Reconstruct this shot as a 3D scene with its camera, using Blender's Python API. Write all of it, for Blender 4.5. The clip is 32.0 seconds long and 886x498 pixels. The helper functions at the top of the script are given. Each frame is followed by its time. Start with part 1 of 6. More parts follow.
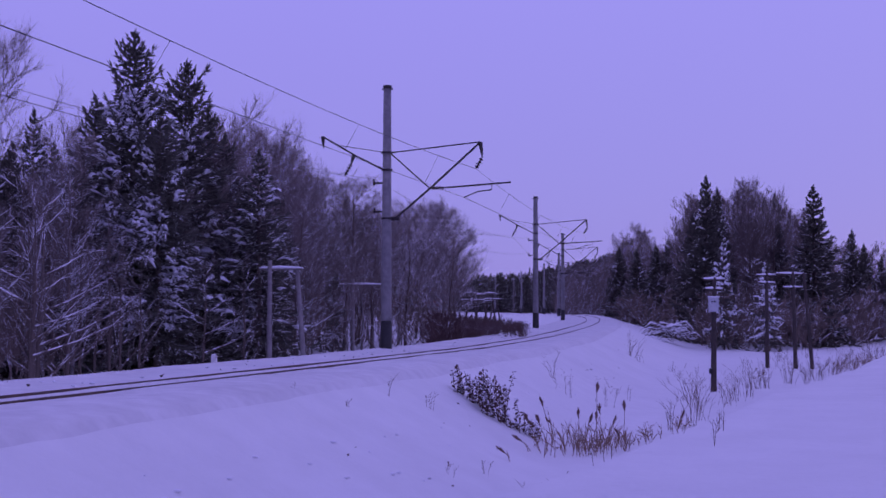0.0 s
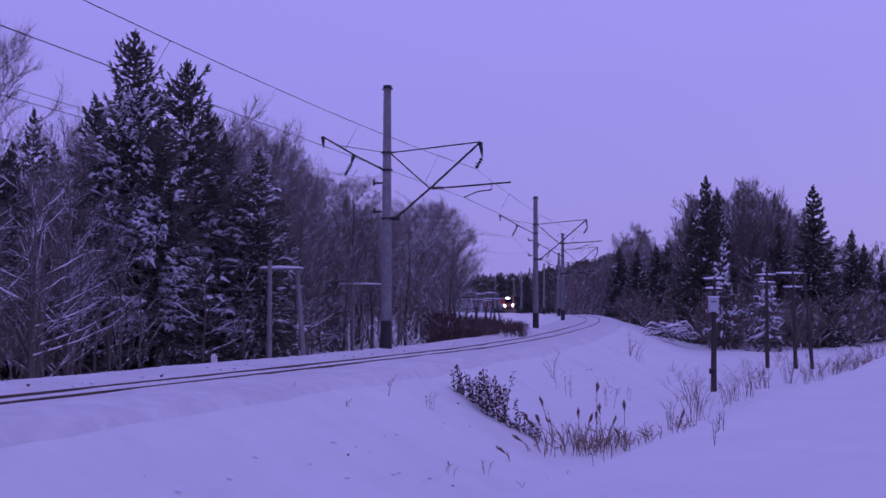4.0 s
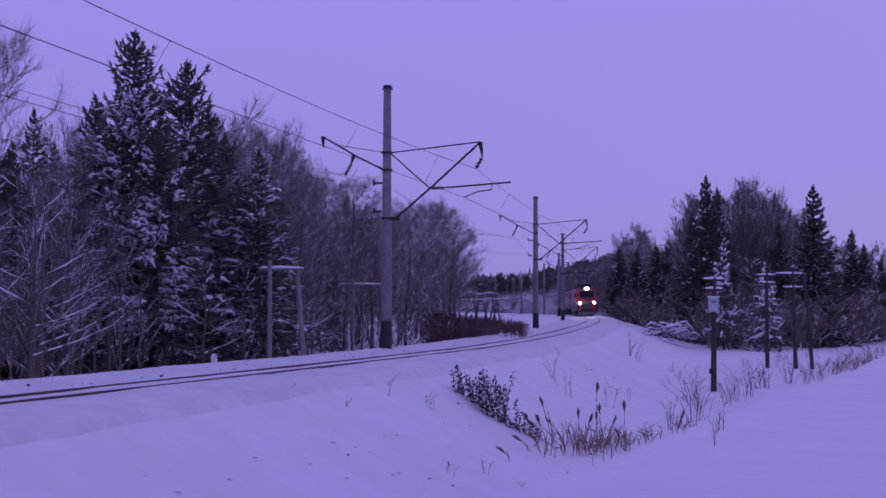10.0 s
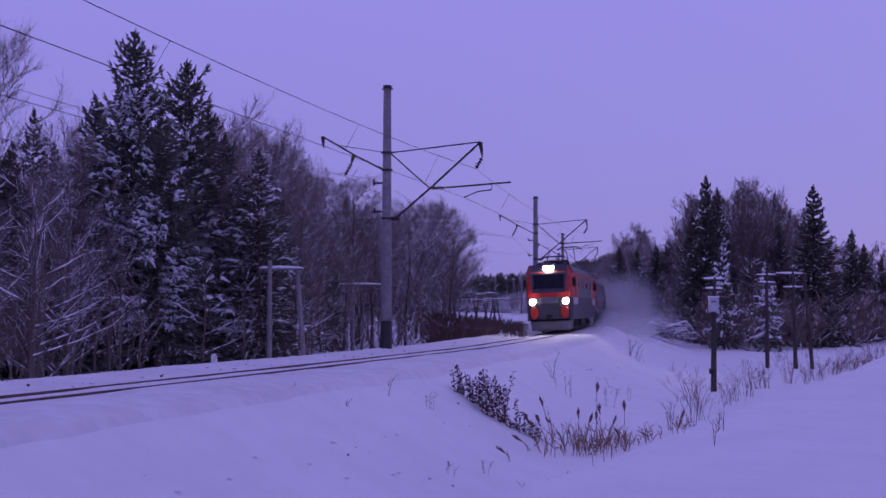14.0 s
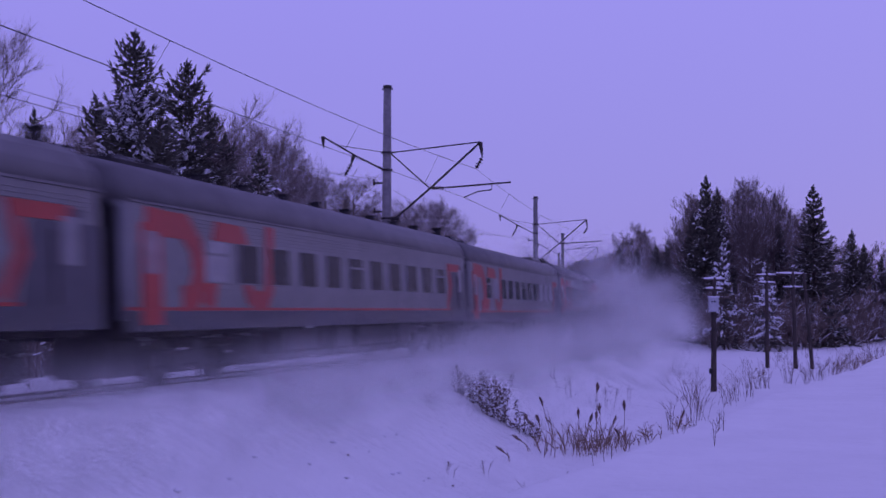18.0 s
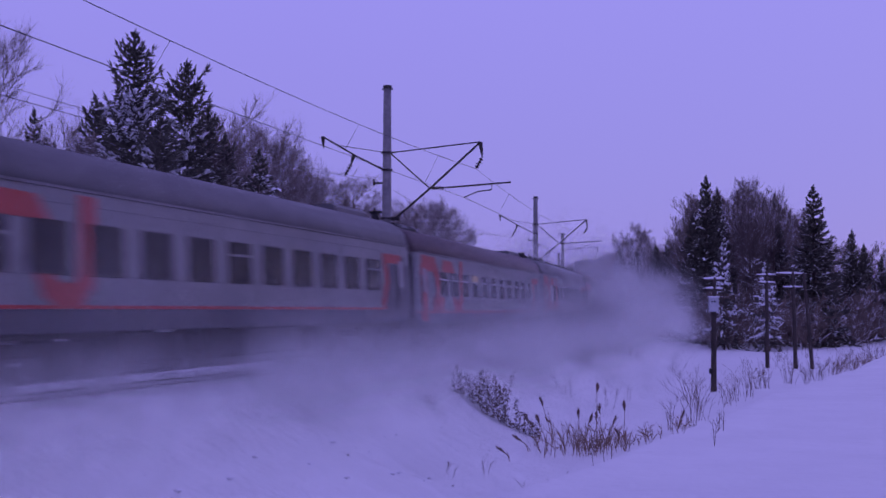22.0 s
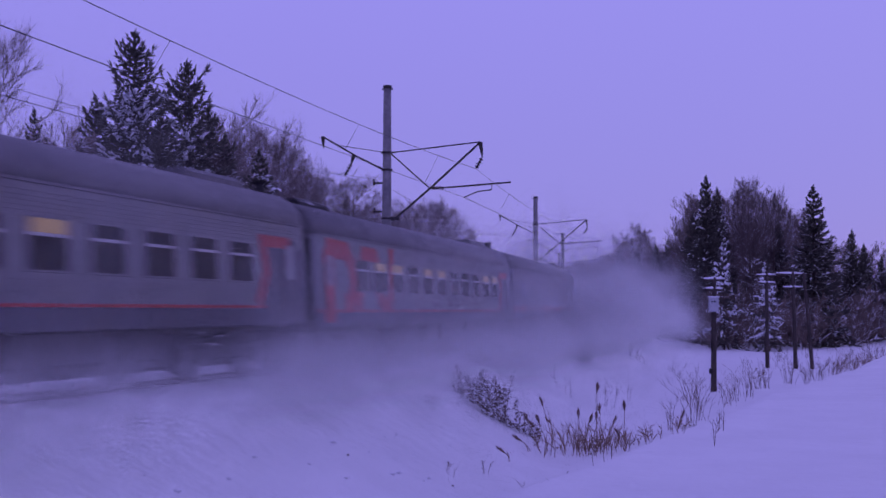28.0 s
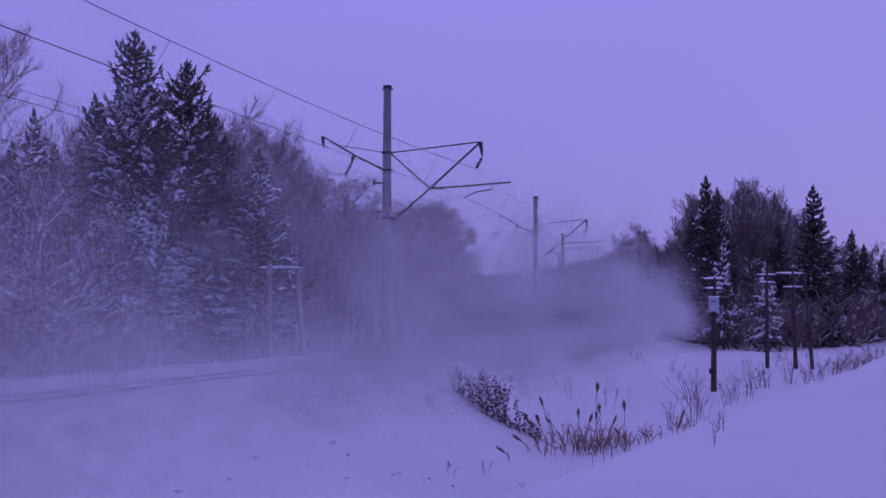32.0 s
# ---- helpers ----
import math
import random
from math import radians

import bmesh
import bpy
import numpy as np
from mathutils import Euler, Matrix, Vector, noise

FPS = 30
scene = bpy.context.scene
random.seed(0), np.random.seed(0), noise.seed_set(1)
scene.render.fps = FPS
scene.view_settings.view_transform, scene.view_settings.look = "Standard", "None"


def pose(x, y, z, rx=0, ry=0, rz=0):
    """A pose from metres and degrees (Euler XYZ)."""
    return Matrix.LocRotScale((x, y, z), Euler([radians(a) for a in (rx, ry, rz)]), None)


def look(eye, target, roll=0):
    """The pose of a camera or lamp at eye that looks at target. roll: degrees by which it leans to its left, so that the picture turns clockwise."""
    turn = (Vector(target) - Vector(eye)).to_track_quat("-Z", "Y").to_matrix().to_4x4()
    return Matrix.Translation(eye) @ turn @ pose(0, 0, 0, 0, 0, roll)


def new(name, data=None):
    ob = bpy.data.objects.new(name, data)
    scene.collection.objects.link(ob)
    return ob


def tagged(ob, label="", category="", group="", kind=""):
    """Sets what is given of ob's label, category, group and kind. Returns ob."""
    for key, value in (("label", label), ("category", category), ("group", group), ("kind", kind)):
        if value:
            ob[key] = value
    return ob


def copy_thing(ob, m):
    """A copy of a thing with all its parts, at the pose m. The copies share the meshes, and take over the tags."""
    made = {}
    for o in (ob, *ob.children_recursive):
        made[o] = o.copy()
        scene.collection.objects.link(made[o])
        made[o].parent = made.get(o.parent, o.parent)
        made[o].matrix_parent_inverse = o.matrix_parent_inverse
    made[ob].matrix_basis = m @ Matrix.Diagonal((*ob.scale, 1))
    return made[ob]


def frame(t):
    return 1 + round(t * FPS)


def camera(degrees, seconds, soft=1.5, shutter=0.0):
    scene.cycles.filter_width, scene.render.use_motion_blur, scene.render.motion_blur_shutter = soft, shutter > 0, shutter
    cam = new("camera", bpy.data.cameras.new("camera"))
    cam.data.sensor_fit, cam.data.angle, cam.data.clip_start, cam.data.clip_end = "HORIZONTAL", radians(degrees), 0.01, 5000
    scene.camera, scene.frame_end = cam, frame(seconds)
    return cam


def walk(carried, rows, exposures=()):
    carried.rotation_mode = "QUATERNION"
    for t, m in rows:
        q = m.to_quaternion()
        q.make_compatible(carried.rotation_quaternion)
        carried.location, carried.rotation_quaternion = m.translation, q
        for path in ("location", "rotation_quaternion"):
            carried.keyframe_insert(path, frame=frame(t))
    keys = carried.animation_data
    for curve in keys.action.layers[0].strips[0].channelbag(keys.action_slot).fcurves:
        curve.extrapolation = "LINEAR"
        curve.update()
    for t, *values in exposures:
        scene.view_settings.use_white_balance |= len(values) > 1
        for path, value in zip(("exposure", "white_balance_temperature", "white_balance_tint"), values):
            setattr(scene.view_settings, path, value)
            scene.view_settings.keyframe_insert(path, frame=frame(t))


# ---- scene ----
# Camera: stands still on the snowy bank beside the line
EYE = (0.0, 0.0, 1.675)
cam = camera(40.6, 32.0, soft=1.6, shutter=0.6)
STAND = look(EYE, (0.0, 100.0, 1.675 + 100.0 * 0.05026), 0.144)
walk(cam, [(0.0, STAND), (32.0, STAND)],
     exposures=[(0.0, -0.03, 6420, 10), (6.0, -0.04, 6420, 10), (9.0, -0.08, 6470, 10), (12.0, -0.20, 6700, 12), (13.3, -0.22, 6660, 12), (14.2, -0.17, 6520, 10), (17.0, -0.07, 6430, 10), (25.0, -0.09, 6310, 12), (29.0, -0.15, 6280, 13), (32.0, -0.24, 6270, 13)])
scene.cycles.transparent_max_bounces = 160

# Overcast winter dusk: a dim even lavender cloud cover over a low sun
world = bpy.data.worlds.new("winter_dusk")
scene.world = world
world.use_nodes = True
wn, wl = world.node_tree.nodes, world.node_tree.links
wn.clear()
w_out = wn.new("ShaderNodeOutputWorld")
w_sky = wn.new("ShaderNodeTexSky")
w_sky.sky_type, w_sky.sun_disc = "NISHITA", False
w_sky.sun_elevation, w_sky.sun_rotation = radians(8), radians(60)
w_bg1 = wn.new("ShaderNodeBackground")
w_bg1.inputs["Strength"].default_value = 0.01
w_bg2 = wn.new("ShaderNodeBackground")
w_tc = wn.new("ShaderNodeTexCoord")
w_sep = wn.new("ShaderNodeSeparateXYZ")
w_ramp = wn.new("ShaderNodeValToRGB")
w_ramp.color_ramp.elements[0].position = 0.0
w_ramp.color_ramp.elements[0].color = (0.275, 0.231, 0.695, 1)
w_ramp.color_ramp.elements[1].position = 0.30
w_ramp.color_ramp.elements[1].color = (0.335, 0.284, 0.878, 1)
w_bg2.inputs["Strength"].default_value = 1.0
w_add = wn.new("ShaderNodeAddShader")
wl.new(w_tc.outputs["Generated"], w_sep.inputs[0])
wl.new(w_sep.outputs["Z"], w_ramp.inputs[0])
wl.new(w_ramp.outputs[0], w_bg2.inputs["Color"])
wl.new(w_sky.outputs[0], w_bg1.inputs["Color"])
wl.new(w_bg1.outputs[0], w_add.inputs[0])
wl.new(w_bg2.outputs[0], w_add.inputs[1])
wl.new(w_add.outputs[0], w_out.inputs[0])

sun_data = bpy.data.lights.new("sun", "SUN")
sun_data.energy, sun_data.angle, sun_data.color = 0.05, radians(40), (0.62, 0.55, 1.0)
sun = new("sun", sun_data)
sun.matrix_basis = look((60, -40, 60), (0, 60, 0))


# ---- materials ----
def material(name, base, second=None, rough=0.7, metal=0.0, scale=6.0, bump=0.0, bump_scale=40.0,
             snow=0.0, emit=None, alpha=1.0, spec=0.4):
    """base and second are mixed by two scales of noise; snow: how much lies on faces that look up."""
    m = bpy.data.materials.new(name)
    m.use_nodes = True
    n, l = m.node_tree.nodes, m.node_tree.links
    b = n["Principled BSDF"]
    b.inputs["Roughness"].default_value, b.inputs["Metallic"].default_value = rough, metal
    b.inputs["Specular IOR Level"].default_value = spec
    tc = n.new("ShaderNodeTexCoord")
    n1, n2 = n.new("ShaderNodeTexNoise"), n.new("ShaderNodeTexNoise")
    n1.inputs["Scale"].default_value, n2.inputs["Scale"].default_value = scale * 0.17, scale
    n1.inputs["Detail"].default_value, n2.inputs["Detail"].default_value = 3, 4
    l.new(tc.outputs["Object"], n1.inputs["Vector"]), l.new(tc.outputs["Object"], n2.inputs["Vector"])
    add = n.new("ShaderNodeMath")
    add.operation = "ADD"
    l.new(n1.outputs["Fac"], add.inputs[0]), l.new(n2.outputs["Fac"], add.inputs[1])
    ramp = n.new("ShaderNodeMapRange")
    ramp.inputs["From Min"].default_value, ramp.inputs["From Max"].default_value = 0.75, 1.25
    l.new(add.outputs[0], ramp.inputs["Value"])
    mix = n.new("ShaderNodeMix")
    mix.data_type = "RGBA"
    mix.inputs["A"].default_value = (*base, 1)
    mix.inputs["B"].default_value = (*(second or [c * 0.75 for c in base]), 1)
    l.new(ramp.outputs[0], mix.inputs["Factor"])
    colour = mix.outputs["Result"]
    if snow:
        geo, sep = n.new("ShaderNodeNewGeometry"), n.new("ShaderNodeSeparateXYZ")
        l.new(geo.outputs["Normal"], sep.inputs[0])
        n3 = n.new("ShaderNodeTexNoise")
        n3.inputs["Scale"].default_value = scale * 0.5
        l.new(tc.outputs["Object"], n3.inputs["Vector"])
        s1 = n.new("ShaderNodeMath")
        s1.operation = "MULTIPLY_ADD"
        l.new(n3.outputs["Fac"], s1.inputs[0])
        s1.inputs[1].default_value = 1.6
        l.new(sep.outputs["Z"], s1.inputs[2])
        s2 = n.new("ShaderNodeMapRange")
        s2.inputs["From Min"].default_value, s2.inputs["From Max"].default_value = 1.75 - snow, 1.95 - snow
        l.new(s1.outputs[0], s2.inputs["Value"])
        mx = n.new("ShaderNodeMix")
        mx.data_type = "RGBA"
        mx.inputs["B"].default_value = (0.80, 0.81, 0.84, 1)
        l.new(s2.outputs[0], mx.inputs["Factor"])
        l.new(colour, mx.inputs["A"])
        colour = mx.outputs["Result"]
    l.new(colour, b.inputs["Base Color"])
    if bump:
        n4, bp = n.new("ShaderNodeTexNoise"), n.new("ShaderNodeBump")
        n4.inputs["Scale"].default_value, n4.inputs["Detail"].default_value = bump_scale, 5
        bp.inputs["Strength"].default_value, bp.inputs["Distance"].default_value = bump, 1.0 / bump_scale
        l.new(tc.outputs["Object"], n4.inputs["Vector"])
        l.new(n4.outputs["Fac"], bp.inputs["Height"])
        l.new(bp.outputs[0], b.inputs["Normal"])
    if emit:
        b.inputs["Emission Color"].default_value = (*emit[:3], 1)
        b.inputs["Emission Strength"].default_value = emit[3]
    b.inputs["Alpha"].default_value = alpha
    return m


M_SNOW = material("snow", (0.785, 0.795, 0.775), (0.725, 0.735, 0.715), 0.65, scale=0.9, bump=0.22, bump_scale=2.2)
M_SNOWBED = material("trodden_snow", (0.745, 0.75, 0.735), (0.62, 0.62, 0.61), 0.7, scale=2.5, bump=0.3, bump_scale=8.0)
M_SNOWLOAD = material("snow_load", (0.83, 0.84, 0.87), (0.74, 0.75, 0.80), 0.6, scale=4)


def powder_material():
    """Thin snow powder: each puff is densest in its heart and fades out to its rim; it scatters light on and back alike."""
    m = bpy.data.materials.new("snow_powder")
    m.use_nodes = True
    n, l = m.node_tree.nodes, m.node_tree.links
    n.remove(n["Principled BSDF"])
    at = n.new("ShaderNodeAttribute")
    at.attribute_name = "heart"
    tc, nz = n.new("ShaderNodeTexCoord"), n.new("ShaderNodeTexNoise")
    nz.inputs["Scale"].default_value, nz.inputs["Detail"].default_value = 0.45, 3
    l.new(tc.outputs["Object"], nz.inputs["Vector"])
    mr = n.new("ShaderNodeMapRange")
    mr.interpolation_type = "SMOOTHSTEP"
    mr.inputs["To Max"].default_value = 0.20
    l.new(at.outputs["Fac"], mr.inputs["Value"])
    nr = n.new("ShaderNodeMapRange")
    nr.inputs["From Min"].default_value, nr.inputs["From Max"].default_value = 0.32, 0.68
    nr.inputs["To Min"].default_value, nr.inputs["To Max"].default_value = 0.65, 1.2
    l.new(nz.outputs["Fac"], nr.inputs["Value"])
    mu = n.new("ShaderNodeMath")
    mu.operation = "MULTIPLY"
    l.new(mr.outputs[0], mu.inputs[0]), l.new(nr.outputs[0], mu.inputs[1])
    back, on, both = n.new("ShaderNodeBsdfDiffuse"), n.new("ShaderNodeBsdfTranslucent"), n.new("ShaderNodeMixShader")
    back.inputs["Color"].default_value = on.inputs["Color"].default_value = (0.74, 0.745, 0.74, 1)
    l.new(back.outputs[0], both.inputs[1]), l.new(on.outputs[0], both.inputs[2])
    clear, mix = n.new("ShaderNodeBsdfTransparent"), n.new("ShaderNodeMixShader")
    l.new(mu.outputs[0], mix.inputs["Fac"])
    l.new(clear.outputs[0], mix.inputs[1]), l.new(both.outputs[0], mix.inputs[2])
    l.new(mix.outputs[0], n["Material Output"].inputs["Surface"])
    return m


M_POWDER = powder_material()
M_RAIL = material("rusty_rail", (0.13, 0.078, 0.062), (0.06, 0.042, 0.038), 0.55, 0.5, scale=14)
M_CONCRETE = material("concrete", (0.26, 0.25, 0.25), (0.16, 0.155, 0.16), 0.85, scale=5, bump=0.3)
M_TAR = material("tar", (0.012, 0.012, 0.014), (0.03, 0.028, 0.03), 0.6, scale=8)
M_STEEL = material("dull_steel", (0.07, 0.062, 0.06), (0.035, 0.03, 0.03), 0.6, 0.4, scale=9)
M_INSUL = material("brown_porcelain", (0.03, 0.018, 0.016), (0.05, 0.03, 0.025), 0.25, scale=20)
M_WIRE = material("wire", (0.05, 0.045, 0.045), (0.03, 0.03, 0.03), 0.5, 0.6, scale=3)
M_WOOD = material("weathered_wood", (0.075, 0.058, 0.05), (0.035, 0.028, 0.026), 0.9, scale=7, bump=0.4)
M_GREYWOOD = material("grey_wood", (0.27, 0.25, 0.24), (0.17, 0.155, 0.15), 0.9, scale=7, bump=0.4)
M_NEEDLE = material("spruce_needles", (0.12, 0.118, 0.094), (0.085, 0.084, 0.068), 0.8, scale=5, snow=0.14)
# Snow raised on these three: part of the pale tone stands for air haze.
M_NEEDLEFAR = material("dark_spruce_needles", (0.105, 0.10, 0.082), (0.075, 0.072, 0.058), 0.8, scale=5, snow=0.17)
M_DARKBRUSH = material("dark_brush", (0.23, 0.178, 0.15), (0.15, 0.117, 0.10), 0.9, scale=3, snow=0.42)
M_TWIGFAR = material("far_twigs", (0.20, 0.16, 0.145), (0.13, 0.105, 0.095), 0.9, scale=3, snow=0.42)
M_BARK = material("spruce_bark", (0.15, 0.118, 0.10), (0.09, 0.072, 0.063), 0.95, scale=9)
M_TWIG = material("bare_twigs", (0.28, 0.232, 0.215), (0.19, 0.158, 0.145), 0.9, scale=3, snow=0.34)
M_SNOWTWIG = material("snowy_twigs", (0.16, 0.128, 0.115), (0.11, 0.09, 0.082), 0.9, scale=4, snow=0.50)
M_BIRCH = material("birch_bark", (0.36, 0.34, 0.33), (0.08, 0.07, 0.07), 0.85, scale=7)
M_BRUSH = material("brown_brush", (0.12, 0.072, 0.062), (0.075, 0.048, 0.044), 0.9, scale=3, snow=0.1)
M_STALK = material("brown_stalk", (0.17, 0.115, 0.09), (0.10, 0.07, 0.056), 0.9, scale=9)
M_STRAW = material("dry_straw", (0.30, 0.20, 0.14), (0.17, 0.115, 0.085), 0.9, scale=9)
M_SEED = material("reed_plume", (0.20, 0.125, 0.10), (0.12, 0.078, 0.064), 0.95, scale=14)
M_LEAF = material("withered_leaf", (0.13, 0.075, 0.064), (0.075, 0.046, 0.042), 0.85, scale=8, snow=0.34)
M_GREY = material("train_grey", (0.175, 0.175, 0.187), (0.13, 0.13, 0.142), 0.45, 0.1, scale=3)
M_ROOF = material("train_roof", (0.145, 0.14, 0.146), (0.095, 0.092, 0.098), 0.6, 0.1, scale=2.5)
M_ROOFRED = material("train_brown_roof", (0.12, 0.085, 0.088), (0.085, 0.062, 0.068), 0.6, 0.1, scale=2.5)
M_DARK = material("train_slate", (0.06, 0.062, 0.082), (0.042, 0.044, 0.06), 0.5, 0.1, scale=3)
M_RED = material("train_red", (0.50, 0.032, 0.024), (0.38, 0.028, 0.022), 0.45, scale=3)
# The train's red darkened: powder haze over the coaches is put in the colour.
M_HAZERED = material("hazed_coach_red", (0.36, 0.030, 0.028), (0.27, 0.026, 0.026), 0.5, scale=3)
M_WHITE = material("train_white", (0.46, 0.46, 0.48), (0.36, 0.36, 0.38), 0.5, scale=3)
M_BLUE = material("train_blue", (0.05, 0.06, 0.22), (0.04, 0.045, 0.16), 0.5, scale=3)
M_BLACK = material("black_rubber", (0.012, 0.012, 0.014), (0.022, 0.02, 0.022), 0.7, scale=5)
M_UNDER = material("grimy_underframe", (0.022, 0.021, 0.023), (0.05, 0.048, 0.052), 0.8, 0.2, scale=4, snow=0.1)
M_GLASS = material("dark_window_glass", (0.012, 0.013, 0.018), (0.022, 0.022, 0.03), 0.25, scale=2, spec=0.08)
M_PALEPANE = material("pale_window", (0.24, 0.24, 0.27), (0.12, 0.12, 0.15), 0.3, scale=4)
M_LIT = material("lit_window", (0.5, 0.4, 0.2), (0.35, 0.25, 0.12), 0.3, scale=4, emit=(1.0, 0.60, 0.18, 0.34))
M_VENTLIT = material("lit_vent_pane", (0.3, 0.24, 0.12), (0.2, 0.15, 0.08), 0.3, scale=4, emit=(1.0, 0.60, 0.16, 0.10))
M_DIMLIT = material("dimly_lit_window", (0.05, 0.042, 0.03), (0.025, 0.022, 0.02), 0.3, scale=4, emit=(1.0, 0.70, 0.22, 0.028))
M_LAMP = material("headlamp", (1, 0.95, 0.9), None, 0.2, emit=(1.0, 0.88, 0.76, 120.0))
M_LAMPTOP = material("searchlight", (1, 0.95, 0.9), None, 0.2, emit=(1.0, 0.86, 0.72, 420.0))
M_BOXGREY = material("painted_box", (0.50, 0.52, 0.55), (0.36, 0.38, 0.42), 0.5, scale=6)
M_SIGN = material("white_marker", (0.70, 0.70, 0.70), (0.5, 0.5, 0.5), 0.7, scale=12)


# ---- mesh helpers ----
class Geo:
    """Corners and faces of one mesh."""

    def __init__(self):
        self.v, self.f = [], []

    def add(self, verts, faces):
        o = len(self.v)
        self.v.extend(verts)
        self.f.extend([tuple(i + o for i in f) for f in faces])
        return self

    def box(self, x0, x1, y0, y1, z0, z1, c=0.0):
        """A box with its four long-edge corners cut by c (across y and z)."""
        if c <= 0:
            ring = [(y0, z0), (y1, z0), (y1, z1), (y0, z1)]
        else:
            ring = [(y0 + c, z0), (y1 - c, z0), (y1, z0 + c), (y1, z1 - c), (y1 - c, z1), (y0 + c, z1), (y0, z1 - c), (y0, z0 + c)]
        return self.loft([[(x0, y, z) for y, z in ring], [(x1, y, z) for y, z in ring]])

    def loft(self, rings, caps=True):
        n, k = len(rings[0]), len(rings)
        verts = [p for r in rings for p in r]
        faces = [(i * n + j, i * n + (j + 1) % n, (i + 1) * n + (j + 1) % n, (i + 1) * n + j) for i in range(k - 1) for j in range(n)]
        if caps:
            faces += [tuple(range(n - 1, -1, -1)), tuple((k - 1) * n + j for j in range(n))]
        return self.add(verts, faces)

    def tube(self, path, radii, n=4, caps=True):
        """A round bar along a list of points."""
        rings = []
        for i, p in enumerate(path):
            p = Vector(p)
            d = Vector(path[min(i + 1, len(path) - 1)]) - Vector(path[max(i - 1, 0)])
            d = d.normalized() if d.length > 1e-9 else Vector((0, 0, 1))
            a = d.cross(Vector((0, 0, 1)) if abs(d.z) < 0.9 else Vector((1, 0, 0))).normalized()
            b = d.cross(a)
            r = radii[i] if isinstance(radii, (list, tuple)) else radii
            rings.append([tuple(p + a * (r * math.cos(6.28319 * j / n)) + b * (r * math.sin(6.28319 * j / n))) for j in range(n)])
        return self.loft(rings, caps)

    def lump(self, x, y, z, rx, ry, rz):
        """A small eight-sided flattened lump."""
        c = [(x, y, z + rz)] + [(x + rx * math.cos(a), y + ry * math.sin(a), z) for a in (0.3, 1.35, 2.4, 3.4, 4.5, 5.5)] + [(x, y, z - rz)]
        return self.add(c, [(0, i, i % 6 + 1) for i in range(1, 7)] + [(7, i % 6 + 1, i) for i in range(1, 7)])

    def plate(self, ring, y0, y1):
        """A flat shape given in x and z, between y0 and y1."""
        return self.loft([[(x, y0, z) for x, z in ring], [(x, y1, z) for x, z in ring]])

    def mesh(self, name, mat, smooth=False):
        me = bpy.data.meshes.new(name)
        me.from_pydata(self.v, [], self.f)
        if smooth:
            me.polygons.foreach_set("use_smooth", [True] * len(me.polygons))
        me.materials.append(mat)
        me.update()
        return me


def part(name, geo, mat, parent, label="", smooth=False):
    me = geo if isinstance(geo, bpy.types.Mesh) else geo.mesh(name, mat, smooth)
    ob = new(name, me)
    ob.parent = parent
    return tagged(ob, label)


def thing(name, label, category, group="", kind="", m=None):
    ob = tagged(new(name), label, category, group, kind)
    if m is not None:
        ob.matrix_basis = m
    return ob


# ---- the line of the track: a long left-hand bend ----
BEND = [-0.11, -0.78, -1.44, -1.19, -1.19, -1.34, -1.25, -1.28, -1.22, -1.16, -1.26, -1.4, -1.53, -1.64, -1.75, -1.85, -1.95, -2.05]
S_ALL = np.arange(-520.0, 901.0, 1.0)
_k = np.interp(S_ALL, np.arange(-40, 641, 40.0), BEND) * 0.001
_k[S_ALL < -60] = 0.0
_i0 = 520
_th = np.concatenate([[0], np.cumsum((_k[1:] + _k[:-1]) / 2)])
T_TURN = _th - _th[_i0] + 0.28538
_mid = (T_TURN[1:] + T_TURN[:-1]) / 2
T_X = np.concatenate([[0], np.cumsum(np.sin(_mid))])
T_Y = np.concatenate([[0], np.cumsum(np.cos(_mid))])
T_X, T_Y = T_X - T_X[_i0] - 9.1268, T_Y - T_Y[_i0] + 14.6185
CANT = 0.0744 / 1.58
RAIL_S = [-100, -20, 5, 20, 40, 60, 80, 100, 130, 200, 300]
RAIL_Z = [0.25, 0.182, 0.149, 0.095, 0.0, 0.036, 0.185, 0.293, 0.433, 0.757, 0.688]


def track(s, off=0.0):
    """Place on the line at the distance s, off metres to the camera's side, and its turn from the y axis."""
    x, y, a = (float(np.interp(s, S_ALL, q)) for q in (T_X, T_Y, T_TURN))
    return x + off * math.cos(a), y - off * math.sin(a), a


def track_z(s):
    """Rail level: the line dips a little and then climbs into the bend."""
    return np.interp(s, RAIL_S, RAIL_Z)


def place(s, off, z=0.0, turn=0.0):
    """A pose beside the line: its x axis points across to the camera's side, its y axis along the line."""
    x, y, a = track(s, off)
    return Matrix.Translation((x, y, z + track_z(s))) @ Matrix.Rotation(-a + turn, 4, "Z")


# ---- ground ----
def near_track(x, y):
    """Signed distance from the line (camera's side positive) and distance along it, for arrays."""
    off, along = np.empty(len(x)), np.empty(len(x))
    sx, sy, st, ss = T_X[::2], T_Y[::2], T_TURN[::2], S_ALL[::2]
    for i in range(0, len(x), 4000):
        dx, dy = x[i:i + 4000, None] - sx[None], y[i:i + 4000, None] - sy[None]
        j = np.argmin(dx * dx + dy * dy, axis=1)
        k = np.arange(len(j))
        ex, ey, a = dx[k, j], dy[k, j], st[j]
        off[i:i + 4000] = ex * np.cos(a) - ey * np.sin(a)
        along[i:i + 4000] = ss[j] + ex * np.sin(a) + ey * np.cos(a)
    return off, along


